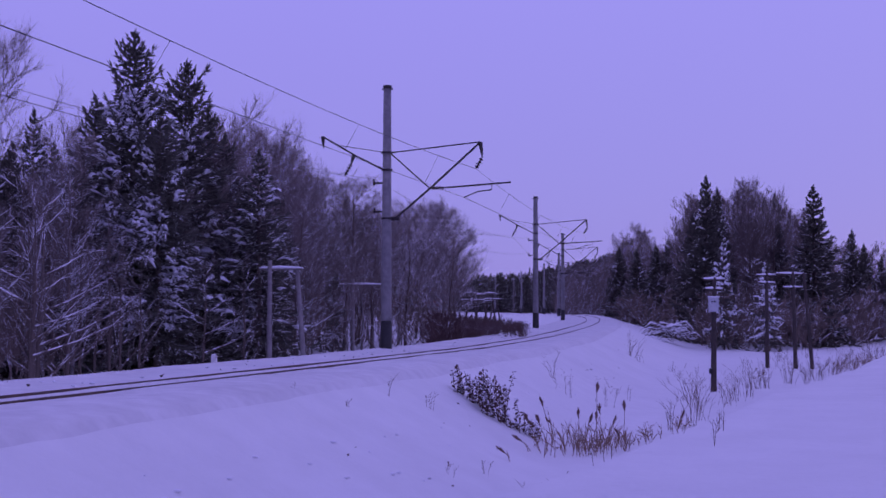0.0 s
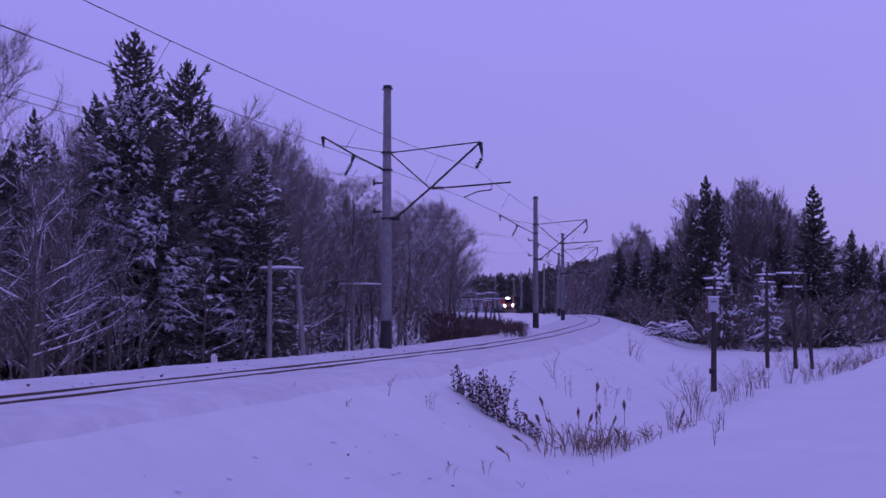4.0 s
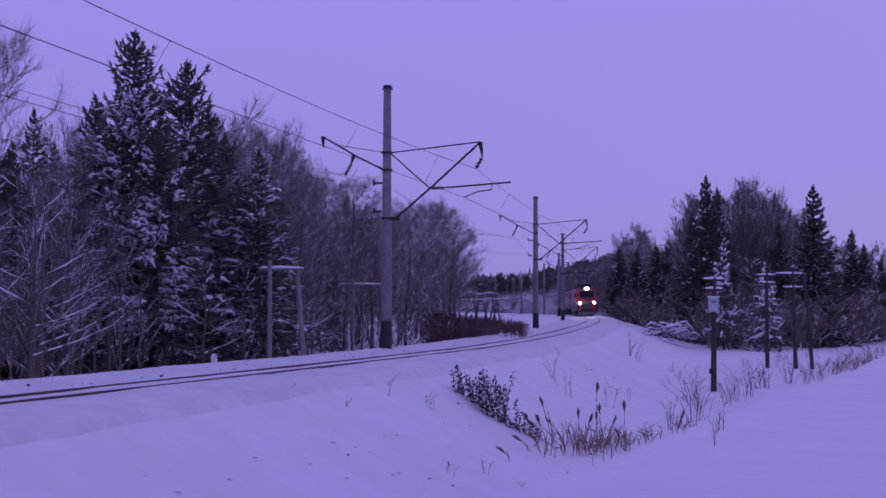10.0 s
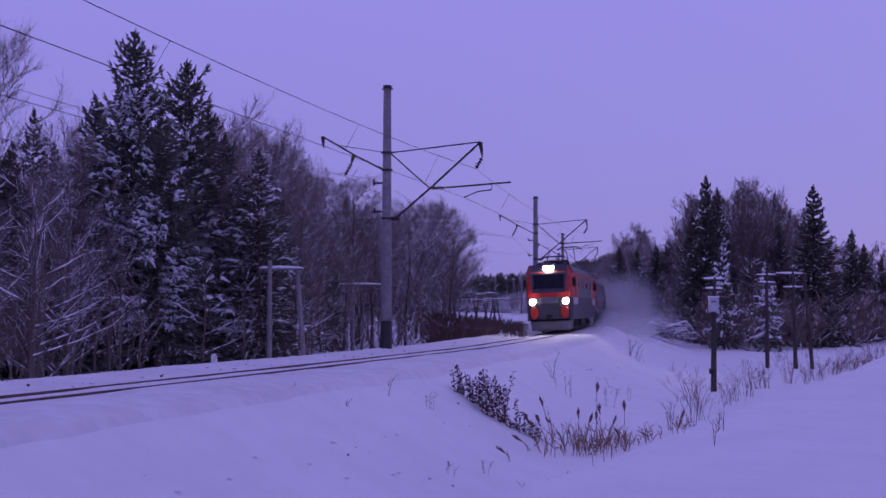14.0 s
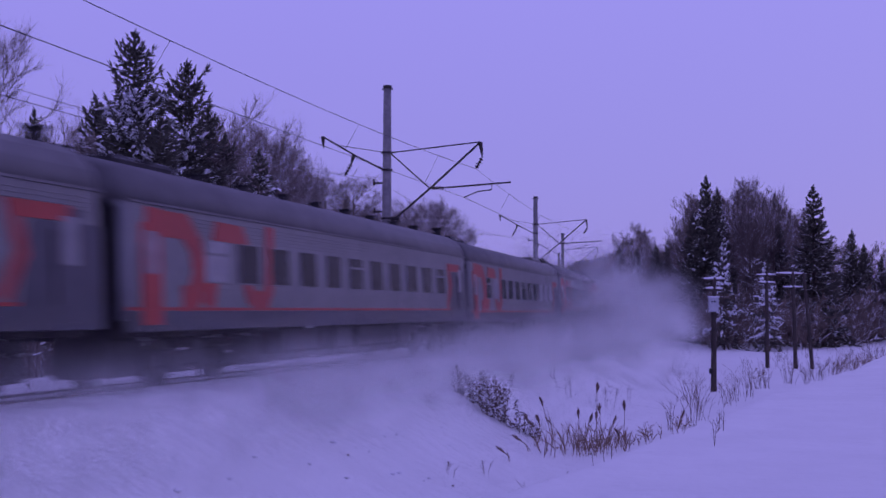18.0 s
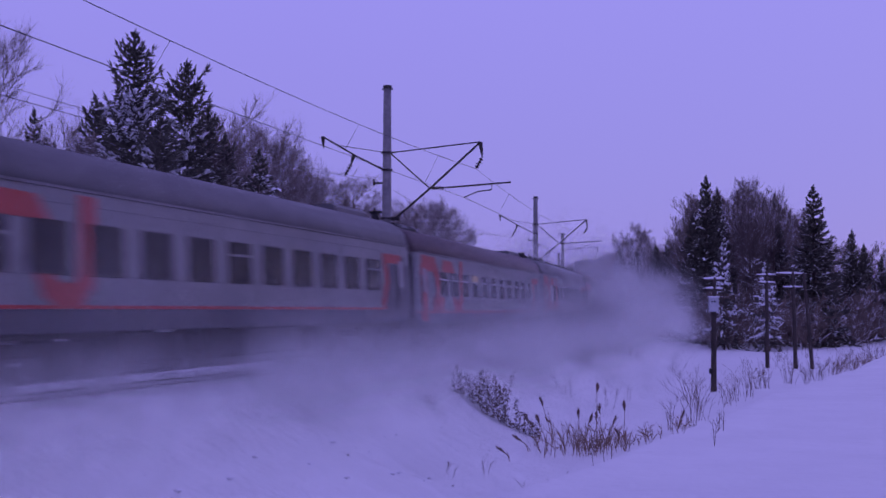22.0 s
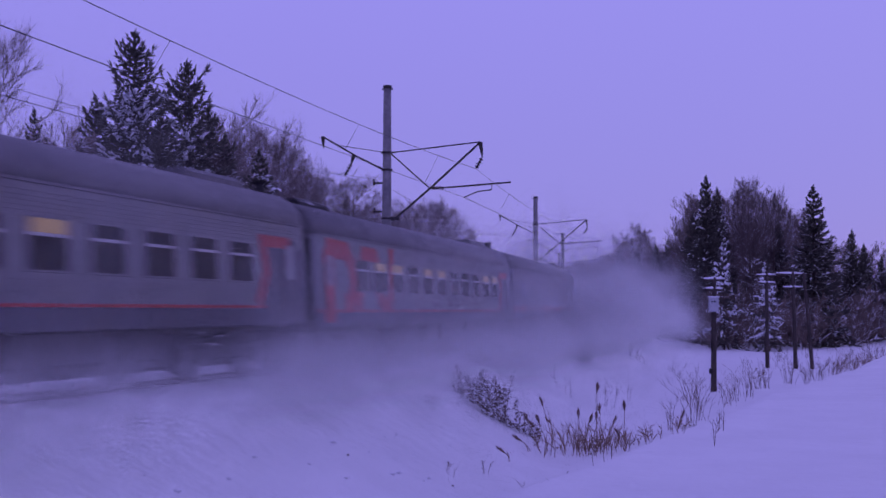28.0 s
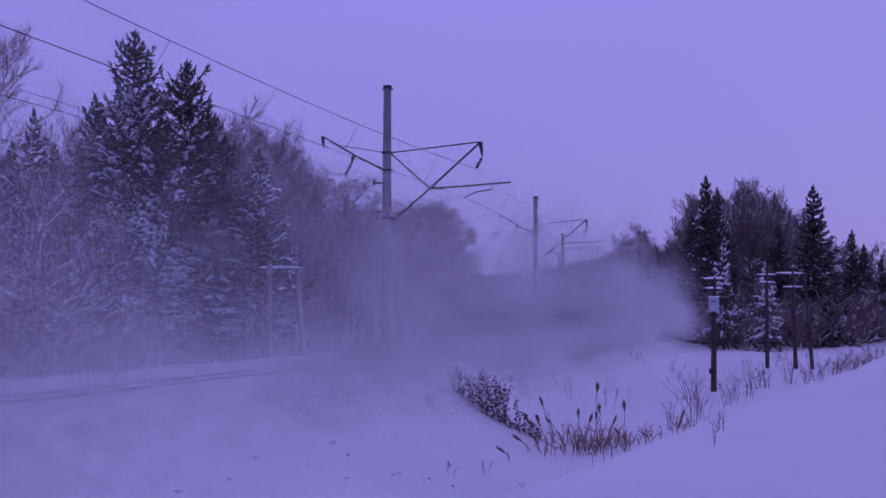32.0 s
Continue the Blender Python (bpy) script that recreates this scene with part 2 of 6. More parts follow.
def waves(x, y):
    return (0.10 * np.sin(x * 0.31 + 1.3 * np.sin(y * 0.13)) * np.sin(y * 0.22 + 0.6) + 0.05 * np.sin(x * 0.93 + y * 0.41) * np.sin(y * 0.71 - x * 0.27)
            + 0.02 * np.sin(x * 2.1 - y * 1.3) * np.sin(x * 0.9 + y * 2.3))


def ground_z(x, y):
    x, y = np.atleast_1d(np.asarray(x, float)), np.atleast_1d(np.asarray(y, float))
    off, along = near_track(x, y)
    tz = track_z(along)
    floor_r = np.interp(along, [-60, 90, 150, 220, 400], [-2.2, -2.2, -1.9, -1.2, -0.8])
    floor_l = np.interp(along, [-60, 60, 200, 400], [-1.4, -1.4, -0.9, -0.5])
    run = np.interp(along, [60, 130], [1.8, 3.4])
    right = tz - 0.14 - np.clip(off - 3.1, 0, None) / run
    left = tz - 0.14 - np.clip(-off - 4.4, 0, None) / 1.8
    def soft_max(a, b, k):
        return 0.5 * (a + b + np.sqrt((a - b) ** 2 + k * k))

    z = np.where(off > 0, soft_max(right, floor_r, 0.42 * np.clip((off - 3.0) / 3, 0, 1)), np.maximum(left, floor_l))
    away = np.clip((np.abs(off) - 5) / 6, 0, 1)
    z = z + waves(x, y) * (0.15 + 0.85 * away)
    # the bank on which the camera stands, its edge running along the line
    db = (x - 1.5) * 0.903 - (y - 11.5) * 0.429 + 0.20 + 0.10 * np.sin(y * 0.35) + 0.06 * np.sin(y * 0.9 + 1)
    bank = 0.17 + np.minimum(db, 0) / 1.7 + np.clip(db, 0, 6) * 0.02 + 0.25 * waves(x * 0.7, y * 0.7)
    bank = bank - 2.6 * np.clip((y - 60) / 60, 0, 1)
    d = bank - z
    z = np.where(d > 0.5, bank, np.where(d < -0.5, z, z + 0.5 * (d + 0.5) ** 2))
    return z


def gz(x, y):
    return float(ground_z(x, y)[0])


def build_ground():
    ang = np.concatenate([np.arange(-180, -30, 5.0), np.arange(-30, -25, 1.0), np.arange(-25, 25, 0.25), np.arange(25, 30, 1.0), np.arange(30, 180, 5.0)])
    rad = np.concatenate([[0.0], np.geomspace(0.7, 3200, 330)])
    a, r = np.meshgrid(np.radians(ang), rad[1:], indexing="xy")
    x, y = (r * np.sin(a)).ravel(), (r * np.cos(a)).ravel()
    z = ground_z(x, y)
    # trodden, wind-pitted crust on the near bank
    near = np.hypot(x, y) < 26
    crust = np.clip(((x - 3.2) * 0.903 - (y - 11.5) * 0.429) / 2.5, 0.06, 1) * near
    for q in np.nonzero(near)[0]:
        p = Vector((x[q], y[q], 0.0))
        z[q] += crust[q] * (0.030 * noise.noise(p * 1.9) + 0.022 * noise.noise(p * 4.3))
    n, k = len(ang), len(rad) - 1
    verts = np.concatenate([[[0, 0, gz(0, 0)]], np.stack([x, y, z], 1)])
    i, j = np.meshgrid(np.arange(k - 1), np.arange(n), indexing="ij")
    a0, b0 = 1 + i * n + j, 1 + i * n + (j + 1) % n
    quads = np.stack([a0, a0 + n, b0 + n, b0], -1).reshape(-1, 4)
    faces = [tuple(q) for q in quads.tolist()] + [(0, 1 + q, 1 + (q + 1) % n) for q in range(n)]
    me = bpy.data.meshes.new("ground")
    me.from_pydata(verts.tolist(), [], faces)
    me.polygons.foreach_set("use_smooth", [True] * len(me.polygons))
    me.materials.append(M_SNOW)
    me.update()
    tagged(new("ground", me), "deep smooth snow over the ditch and fields", "ground", kind="structure")


def sweep(profile, s0, s1, step):
    """A strip or bar of that cross-section (off, z) along the line."""
    g, rings, s = Geo(), [], s0
    while s <= s1 + 1e-6:
        x, y, a = track(s)
        c, d, z0 = math.cos(a), math.sin(a), track_z(s)
        rings.append([(x + o * c, y - o * d, z + z0 + CANT * max(-2.6, min(2.6, o)) * 1.0) for o, z in profile])
        s += step
    n = len(profile)
    for r in rings:
        g.v.extend(r)
    for i in range(len(rings) - 1):
        for j in range(n - 1):
            g.f.append((i * n + j, (i + 1) * n + j, (i + 1) * n + j + 1, i * n + j + 1))
    return g


def build_trackbed():
    rnd = random.Random(3)
    prof = [(-6.2, -1.3), (-5.0, -0.45), (-4.4, -0.06), (-4.0, 0.06), (-3.4, 0.07), (-2.6, 0.01), (-1.6, -0.04), (-0.90, -0.028), (-0.86, -0.045), (-0.70, -0.045),
            (-0.6, -0.04), (0.0, -0.03), (0.6, -0.04), (0.70, -0.045), (0.86, -0.045), (0.92, -0.03), (1.6, -0.05), (2.5, -0.09), (3.1, -0.20), (4.0, -1.0), (5.0, -2.0)]
    g = sweep(prof, -300, 500, 1.0)
    g.v = [(x, y, z + rnd.uniform(-0.010, 0.010) + 0.014 * math.sin(x * 0.8 + y * 0.5) * math.sin(y * 0.33)) for x, y, z in g.v]
    tagged(new("trackbed", g.mesh("trackbed", M_SNOWBED, True)), "snow-covered railway embankment top", "trackbed", kind="structure")
    rail = thing("railway_track", "two rusty steel rails half sunk in snow", "railway track")
    for o in (-0.79, 0.79):
        p = [(o - 0.065, -0.17), (o - 0.036, -0.05), (o - 0.036, -0.006), (o - 0.028, 0.0), (o + 0.028, 0.0), (o + 0.036, -0.006), (o + 0.036, -0.05), (o + 0.065, -0.17)]
        part("rail", sweep(p, -300, 500, 1.0), M_RAIL, rail)


build_ground()
build_trackbed()


# ---- overhead line ----
def insulator(path, parent, discs=4, r=0.11):
    g = Geo()
    a, b = Vector(path[0]), Vector(path[1])
    g.tube([a, b], 0.025, 5)
    for i in range(discs):
        c = a.lerp(b, (i + 0.8) / (discs + 0.6))
        d = (b - a).normalized() * 0.05
        g.tube([c - d, c, c + d], [0.03, r, 0.04], 7)
    part("insulator", g, M_INSUL, parent, "string of brown porcelain insulators")


POLE_SIZE = 0.9457


def catenary_pole(height, tar, m, label):
    """Local x points to the track, y along it, z up from the rail top."""
    ob = thing("catenary_pole", label, "utility pole", "overhead line poles", m=m)
    ob.scale = (POLE_SIZE,) * 3
    g = Geo().tube([(0, 0, -1.2), (0, 0, 4), (0, 0, height)], [0.26, 0.235, 0.18], 12)
    part("shaft", g, M_CONCRETE, ob, "grey spun-concrete shaft", True)
    part("tar_band", Geo().tube([(0, 0, -1.3), (0, 0, tar)], [0.275, 0.268], 12), M_TAR, ob, "black tarred foot", True)
    part("top_clamp", Geo().tube([(0, 0, height - 0.12), (0, 0, height + 0.03)], 0.2, 10).box(-0.27, 0.27, -0.03, 0.03, height - 0.16, height - 0.1), M_STEEL, ob)
    for z in (5.75, 8.0, 8.8):
        part("collar", Geo().tube([(0, 0, z - 0.05), (0, 0, z + 0.05)], 0.26, 10), M_STEEL, ob)
    cant = part("cantilever", Geo().tube([(0.2, 0, 5.75), (0.45, 0, 5.78), (2.08, 0, 7.12), (4.4, 0, 9.15)], 0.05, 6), M_STEEL, ob, "steel cantilever bracket")
    part("top_rod", Geo().tube([(0.2, 0, 8.8), (4.4, 0, 9.17)], 0.032, 5), M_STEEL, cant)
    part("strut", Geo().tube([(0.2, 0, 8.75), (2.05, 0, 7.1)], 0.032, 5), M_STEEL, cant)
    part("bottom_clamp", Geo().box(0.18, 0.62, -0.07, 0.07, 5.66, 5.82, 0.03), M_STEEL, cant)
    part("tension_rod", Geo().tube([(2.1, 0, 7.09), (3.8, 0, 7.18), (5.8, 0, 7.30)], 0.042, 6), M_STEEL, cant)
    part("steady_arm", Geo().tube([(4.95, 0, 7.24), (4.93, 0, 6.98), (4.3, 0, 6.92), (3.65, 0, 6.66)], 0.028, 5), M_STEEL, cant)
    insulator([(2.15, 0, 7.1), (2.75, 0, 7.13)], ob, 4, 0.1)
    part("hanger", Geo().tube([(4.4, 0, 9.15), (4.47, 0, 8.75), (4.5, 0, 8.45)], [0.11, 0.07, 0.03], 6), M_STEEL, cant)
    insulator([(4.5, 0, 8.45), (4.2, 0, 7.95)], ob, 4, 0.13)
    arm = part("feeder_arm", Geo().tube([(-0.15, 0, 8.0), (-1.6, 0, 8.75), (-3.15, 0, 9.65)], 0.045, 6), M_STEEL, ob, "slanting steel feeder arm")
    part("arm_stay", Geo().tube([(-0.15, 0, 8.83), (-2.4, 0, 9.22)], 0.016, 4), M_STEEL, arm)
    part("end_horn", Geo().tube([(-3.15, 0, 9.65), (-3.1, 0, 9.1)], [0.11, 0.02], 6), M_STEEL, arm)
    part("arm_horn", Geo().tube([(-1.6, 0, 8.78), (-1.75, 0, 8.3)], [0.11, 0.03], 6), M_STEEL, arm)
    insulator([(-1.72, 0, 8.35), (-2.05, 0, 7.8)], ob, 4, 0.13)
    for z, r in ((7.4, 0.66), (6.08, 0.64)):
        br = part("wire_bracket", Geo().box(-r, 0.2, -0.04, 0.04, z - 0.04, z + 0.04), M_STEEL, ob)
        part("pin", Geo().tube([(-r + 0.04, 0, z - 0.1), (-r + 0.04, 0, z + 0.02), (-r + 0.04, 0, z + 0.2)], [0.03, 0.05, 0.03], 6), M_INSUL, br)
    return ob


POLES = [(-106.0, -3.4, 11.6), (-58.0, -3.4, 11.6), (-10.0, -3.35, 11.6), (38.0, -3.44, 11.9), (86.0, -3.36, 11.2), (134.0, -3.66, 10.9), (182.0, -3.96, 10.5), (230.0, -3.8, 10.5), (278.0, -3.8, 10.5), (326.0, -3.8, 10.5)]
for _s, _o, _h in POLES:
    catenary_pole(_h, 1.05, place(_s, _o, 0.168), "tall grey concrete catenary pole with steel cantilever")


def wires():
    spec = [("messenger_wire", 4.2, 7.95, 0.45, 0.0105), ("contact_wire", 3.65, 6.66, 0.05, 0.0105),
            ("feeder_wire", -2.05, 7.8, 0.75, 0.0105), ("signal_wire", -0.62, 7.58, 0.7, 0.007), ("signal_wire", -0.6, 6.26, 0.7, 0.007)]
    made = []
    for name, o, z, sag, r in spec:
        g, pts = Geo(), []
        for i in range(len(POLES) - 1):
            a, b = (place(p[0], p[1], 0.168) @ (Vector((o, 0, z)) * POLE_SIZE) for p in (POLES[i], POLES[i + 1]))
            for j in range(16):
                t = j / 16
                p = a.lerp(b, t)
                p.z -= sag * 4 * t * (1 - t)
                pts.append(p)
        made.append(pts)
        g.tube(pts, r, 4)
        ob = tagged(new(name, g.mesh(name, M_WIRE)), "thin dark overhead wire slung between poles", "wire", "overhead wires")
        if name == "contact_wire":
            contact = ob
    for i in range(len(made[0])):
        if i % 16 in (3, 7, 11, 14):
            part("dropper", Geo().tube([made[0][i], made[1][i]], 0.006, 3), M_WIRE, contact)


wires()


# ---- telegraph poles ----
def telegraph_pole(x, y, height, arms, label, lean=0.0, twin=False, turn=0.3, mat=M_WOOD, group="telegraph poles", sink=0.4):
    ob = thing("telegraph_pole", label, "utility pole", group, m=pose(x, y, gz(x, y)))
    top = (lean * height, 0, height)
    r = 0.13
    part("post", Geo().tube([(0, 0, -sink), (0, 0, 0), top], [r * 1.15, r * 1.1, r * 0.8], 8), mat, ob, smooth=True)
    if twin:
        part("post", Geo().tube([(1.7 if mat is M_GREYWOOD else 1.15, 0, -sink), (1.65 if mat is M_GREYWOOD else 1.1, 0, 0), (top[0] + (1.25 if mat is M_GREYWOOD else 0.75), 0, height - 0.2)], [r * 1.1, r, r * 0.75], 8), mat, ob, smooth=True)
    c, s = math.cos(turn), math.sin(turn)
    for z, half, mid in arms:
        m0 = mid + (lean * z)
        a, b = (m0 - half * c, -half * s, z), (m0 + half * c, half * s, z)
        arm = part("crossarm", Geo().tube([a, b], 0.065, 6), mat, ob)
        part("snow_ridge", Geo().tube([(a[0], a[1], z + 0.07), ((a[0] + b[0]) / 2, (a[1] + b[1]) / 2, z + 0.10), (b[0], b[1], z + 0.07)], [0.05, 0.085, 0.05], 6), M_SNOWLOAD, arm, "ridge of snow")
        for k in (-0.9, -0.45, 0.45, 0.9):
            px, py = m0 + half * c * k, half * s * k
            part("pin_insulator", Geo().tube([(px, py, z + 0.04), (px, py, z + 0.16), (px, py, z + 0.24)], [0.02, 0.045, 0.03], 6), M_INSUL, arm)
    return ob


_tele = "weathered wooden telegraph pole with snow on its crossarm"
meter_pole = telegraph_pole(12.93, 57.4, 5.45, [(5.32, 0.55, 0.0), (4.85, 0.45, 0.0)], "dark wooden post carrying a pale metal box and snowy crossarms", 0.012)
_box = part("meter_box", Geo().box(-0.24, 0.2, -0.33, -0.10, 3.80, 4.48, 0.03), M_BOXGREY, meter_pole, "pale grey metal cabinet")
part("box_roof", Geo().box(-0.28, 0.24, -0.37, -0.08, 4.48, 4.54, 0.02), M_SNOWLOAD, _box, "snow cap")
for _x in (-0.12, 0.02):
    part("dial", Geo().tube([(_x, -0.33, 4.28), (_x, -0.345, 4.28)], 0.05, 8), M_DARK, _box)
part("junction_box", Geo().box(-0.2, -0.08, -0.14, 0.06, 0.85, 1.1, 0.02), M_BLACK, meter_pole)
telegraph_pole(21.48, 79.5, 6.4, [(6.1, 0.75, 0.0), (5.6, 0.6, 0.0)], _tele, 0.0)
telegraph_pole(23.26, 79.2, 6.5, [(6.2, 1.15, -0.1), (5.3, 0.75, 0.0)], _tele, -0.02, twin=True)
telegraph_pole(51.83, 147.9, 5.9, [(5.6, 0.8, 0.0), (4.9, 1.05, 0.0)], _tele)
_grey = "grey twin-legged telegraph pole with snowy crossarm at the forest edge"
telegraph_pole(-8.02, 55.5, 5.35, [(4.95, 1.02, 0.5)], _grey, 0.0, twin=True, mat=M_GREYWOOD, turn=-0.1)
telegraph_pole(-6.0, 80.0, 5.0, [(4.6, 1.4, 0.5)], _grey, 0.0, mat=M_GREYWOOD, turn=0.05)


def braced_pole(x, y, h):
    """Two legs leaning together like an A, a short top board and a wide crossarm below it."""
    ob = thing("telegraph_pole", "weathered A-shaped double telegraph pole under snow", "utility pole", "telegraph poles", m=pose(x, y, gz(x, y)))
    for k in (-1, 1):
        part("post", Geo().tube([(k * 1.05, 0, -0.4), (k * 0.95, 0, 0), (k * 0.16, 0, h)], [0.15, 0.14, 0.10], 8), M_WOOD, ob, smooth=True)
    for z, half in ((h, 0.75), (h - 0.85, 1.5)):
        arm = part("crossarm", Geo().tube([(-half, -0.1, z), (half, 0.1, z)], 0.075, 6), M_WOOD, ob)
        part("snow_ridge", Geo().tube([(-half, -0.1, z + 0.08), (0, 0, z + 0.14), (half, 0.1, z + 0.08)], [0.05, 0.10, 0.05], 6), M_SNOWLOAD, arm, "ridge of snow")
        for k in (-0.92, -0.6, -0.3, 0.3, 0.6, 0.92):
            part("pin_insulator", Geo().tube([(half * k, 0.1 * k, z + 0.04), (half * k, 0.1 * k, z + 0.18), (half * k, 0.1 * k, z + 0.26)], [0.02, 0.05, 0.03], 6), M_INSUL, arm)


for _x, _y, _h in ((3.45, 145.2, 4.7), (5.05, 157.6, 4.7), (6.75, 171.3, 4.9), (9.20, 211.5, 5.2)):
    braced_pole(_x, _y, _h)
telegraph_pole(19.5, 330.0, 10.0, [(9.4, 0.9, 0.0)], "far lone grey line pole by the track", mat=M_GREYWOOD)

_mk = thing("kilometre_marker", "small white concrete marker post with a dark number", "marker post", m=place(22.0, -4.0, 0.0))
part("block", Geo().box(-0.06, 0.06, -0.095, 0.095, -0.3, 0.20, 0.025), M_SIGN, _mk)
part("number", Geo().box(0.06, 0.064, -0.03, 0.035, 0.175, 0.195).box(0.06, 0.064, 0.018, 0.035, 0.12, 0.175).box(0.06, 0.064, -0.008, 0.022, 0.09, 0.12).box(0.06, 0.064, -0.035, 0.035, 0.065, 0.085), M_BLACK, _mk, "painted figure")


# ---- the train ----
def rounded(half, z0, z1, r=0.25):
    """Body cross-section: upright sides and an arched roof."""
    pts = [(-half, z0), (half, z0), (half, z1 - 0.95)]
    n = 9
    for i in range(1, n):
        a = math.pi * i / n
        pts.append((half * math.copysign(abs(math.cos(a)) ** 0.72, math.cos(a)), z1 - 0.95 + 0.95 * math.sin(a) ** 0.85))
    return pts + [(-half, z1 - 0.95)]


def ribbon(path, w, side, depth):
    """One broad painted stroke along points in x and z, as a thin plate on the wall."""
    pts = [Vector(p) for p in path]
    g, left, right = Geo(), [], []
    for i, p in enumerate(pts):
        d0 = (pts[i] - pts[i - 1]).normalized() if i else (pts[1] - pts[0]).normalized()
        d1 = (pts[i + 1] - pts[i]).normalized() if i + 1 < len(pts) else d0
        d = (d0 + d1).normalized()
        n = Vector((-d.y, d.x)) * (w / 2 / max(0.6, d.dot(d0)))
        left.append(p + n)
        right.append(p - n)
    rings = [[(b.x, side * (depth - 0.03), b.y), (a.x, side * (depth - 0.03), a.y), (a.x, side * depth, a.y), (b.x, side * depth, b.y)] for a, b in zip(left, right)]
    return g.loft(rings)


def painted(quads, side, depth=1.5475):
    g = Geo()
    for i, q in enumerate(quads):
        y = depth + 0.002 + 0.0009 * i
        g.plate(q, side * (depth - 0.03), side * y)
    return g


def bogie(parent, x):
    b = part("bogie", Geo().box(x - 1.9, x + 1.9, 0.92, 1.12, 0.38, 0.74, 0.05).box(x - 1.9, x + 1.9, -1.12, -0.92, 0.38, 0.74, 0.05).box(x - 0.3, x + 0.3, -1.1, 1.1, 0.4, 0.9, 0.05), M_UNDER, parent, "grimy two-axle bogie")
    for dx in (-1.2, 1.2):
        for y in (-0.79, 0.79):
            part("wheel", Geo().tube([(x + dx, y - 0.07, 0.475), (x + dx, y + 0.07, 0.475)], 0.475, 16), M_UNDER, b)
        part("axle_box", Geo().box(x + dx - 0.18, x + dx + 0.18, 1.08, 1.22, 0.33, 0.62, 0.04), M_UNDER, b)
        part("axle_box", Geo().box(x + dx - 0.18, x + dx + 0.18, -1.22, -1.08, 0.33, 0.62, 0.04), M_UNDER, b)
    part("spring", Geo().tube([(x, 1.02, 0.5), (x, 1.02, 1.05)], 0.16, 8).tube([(x, -1.02, 0.5), (x, -1.02, 1.05)], 0.16, 8), M_UNDER, b)


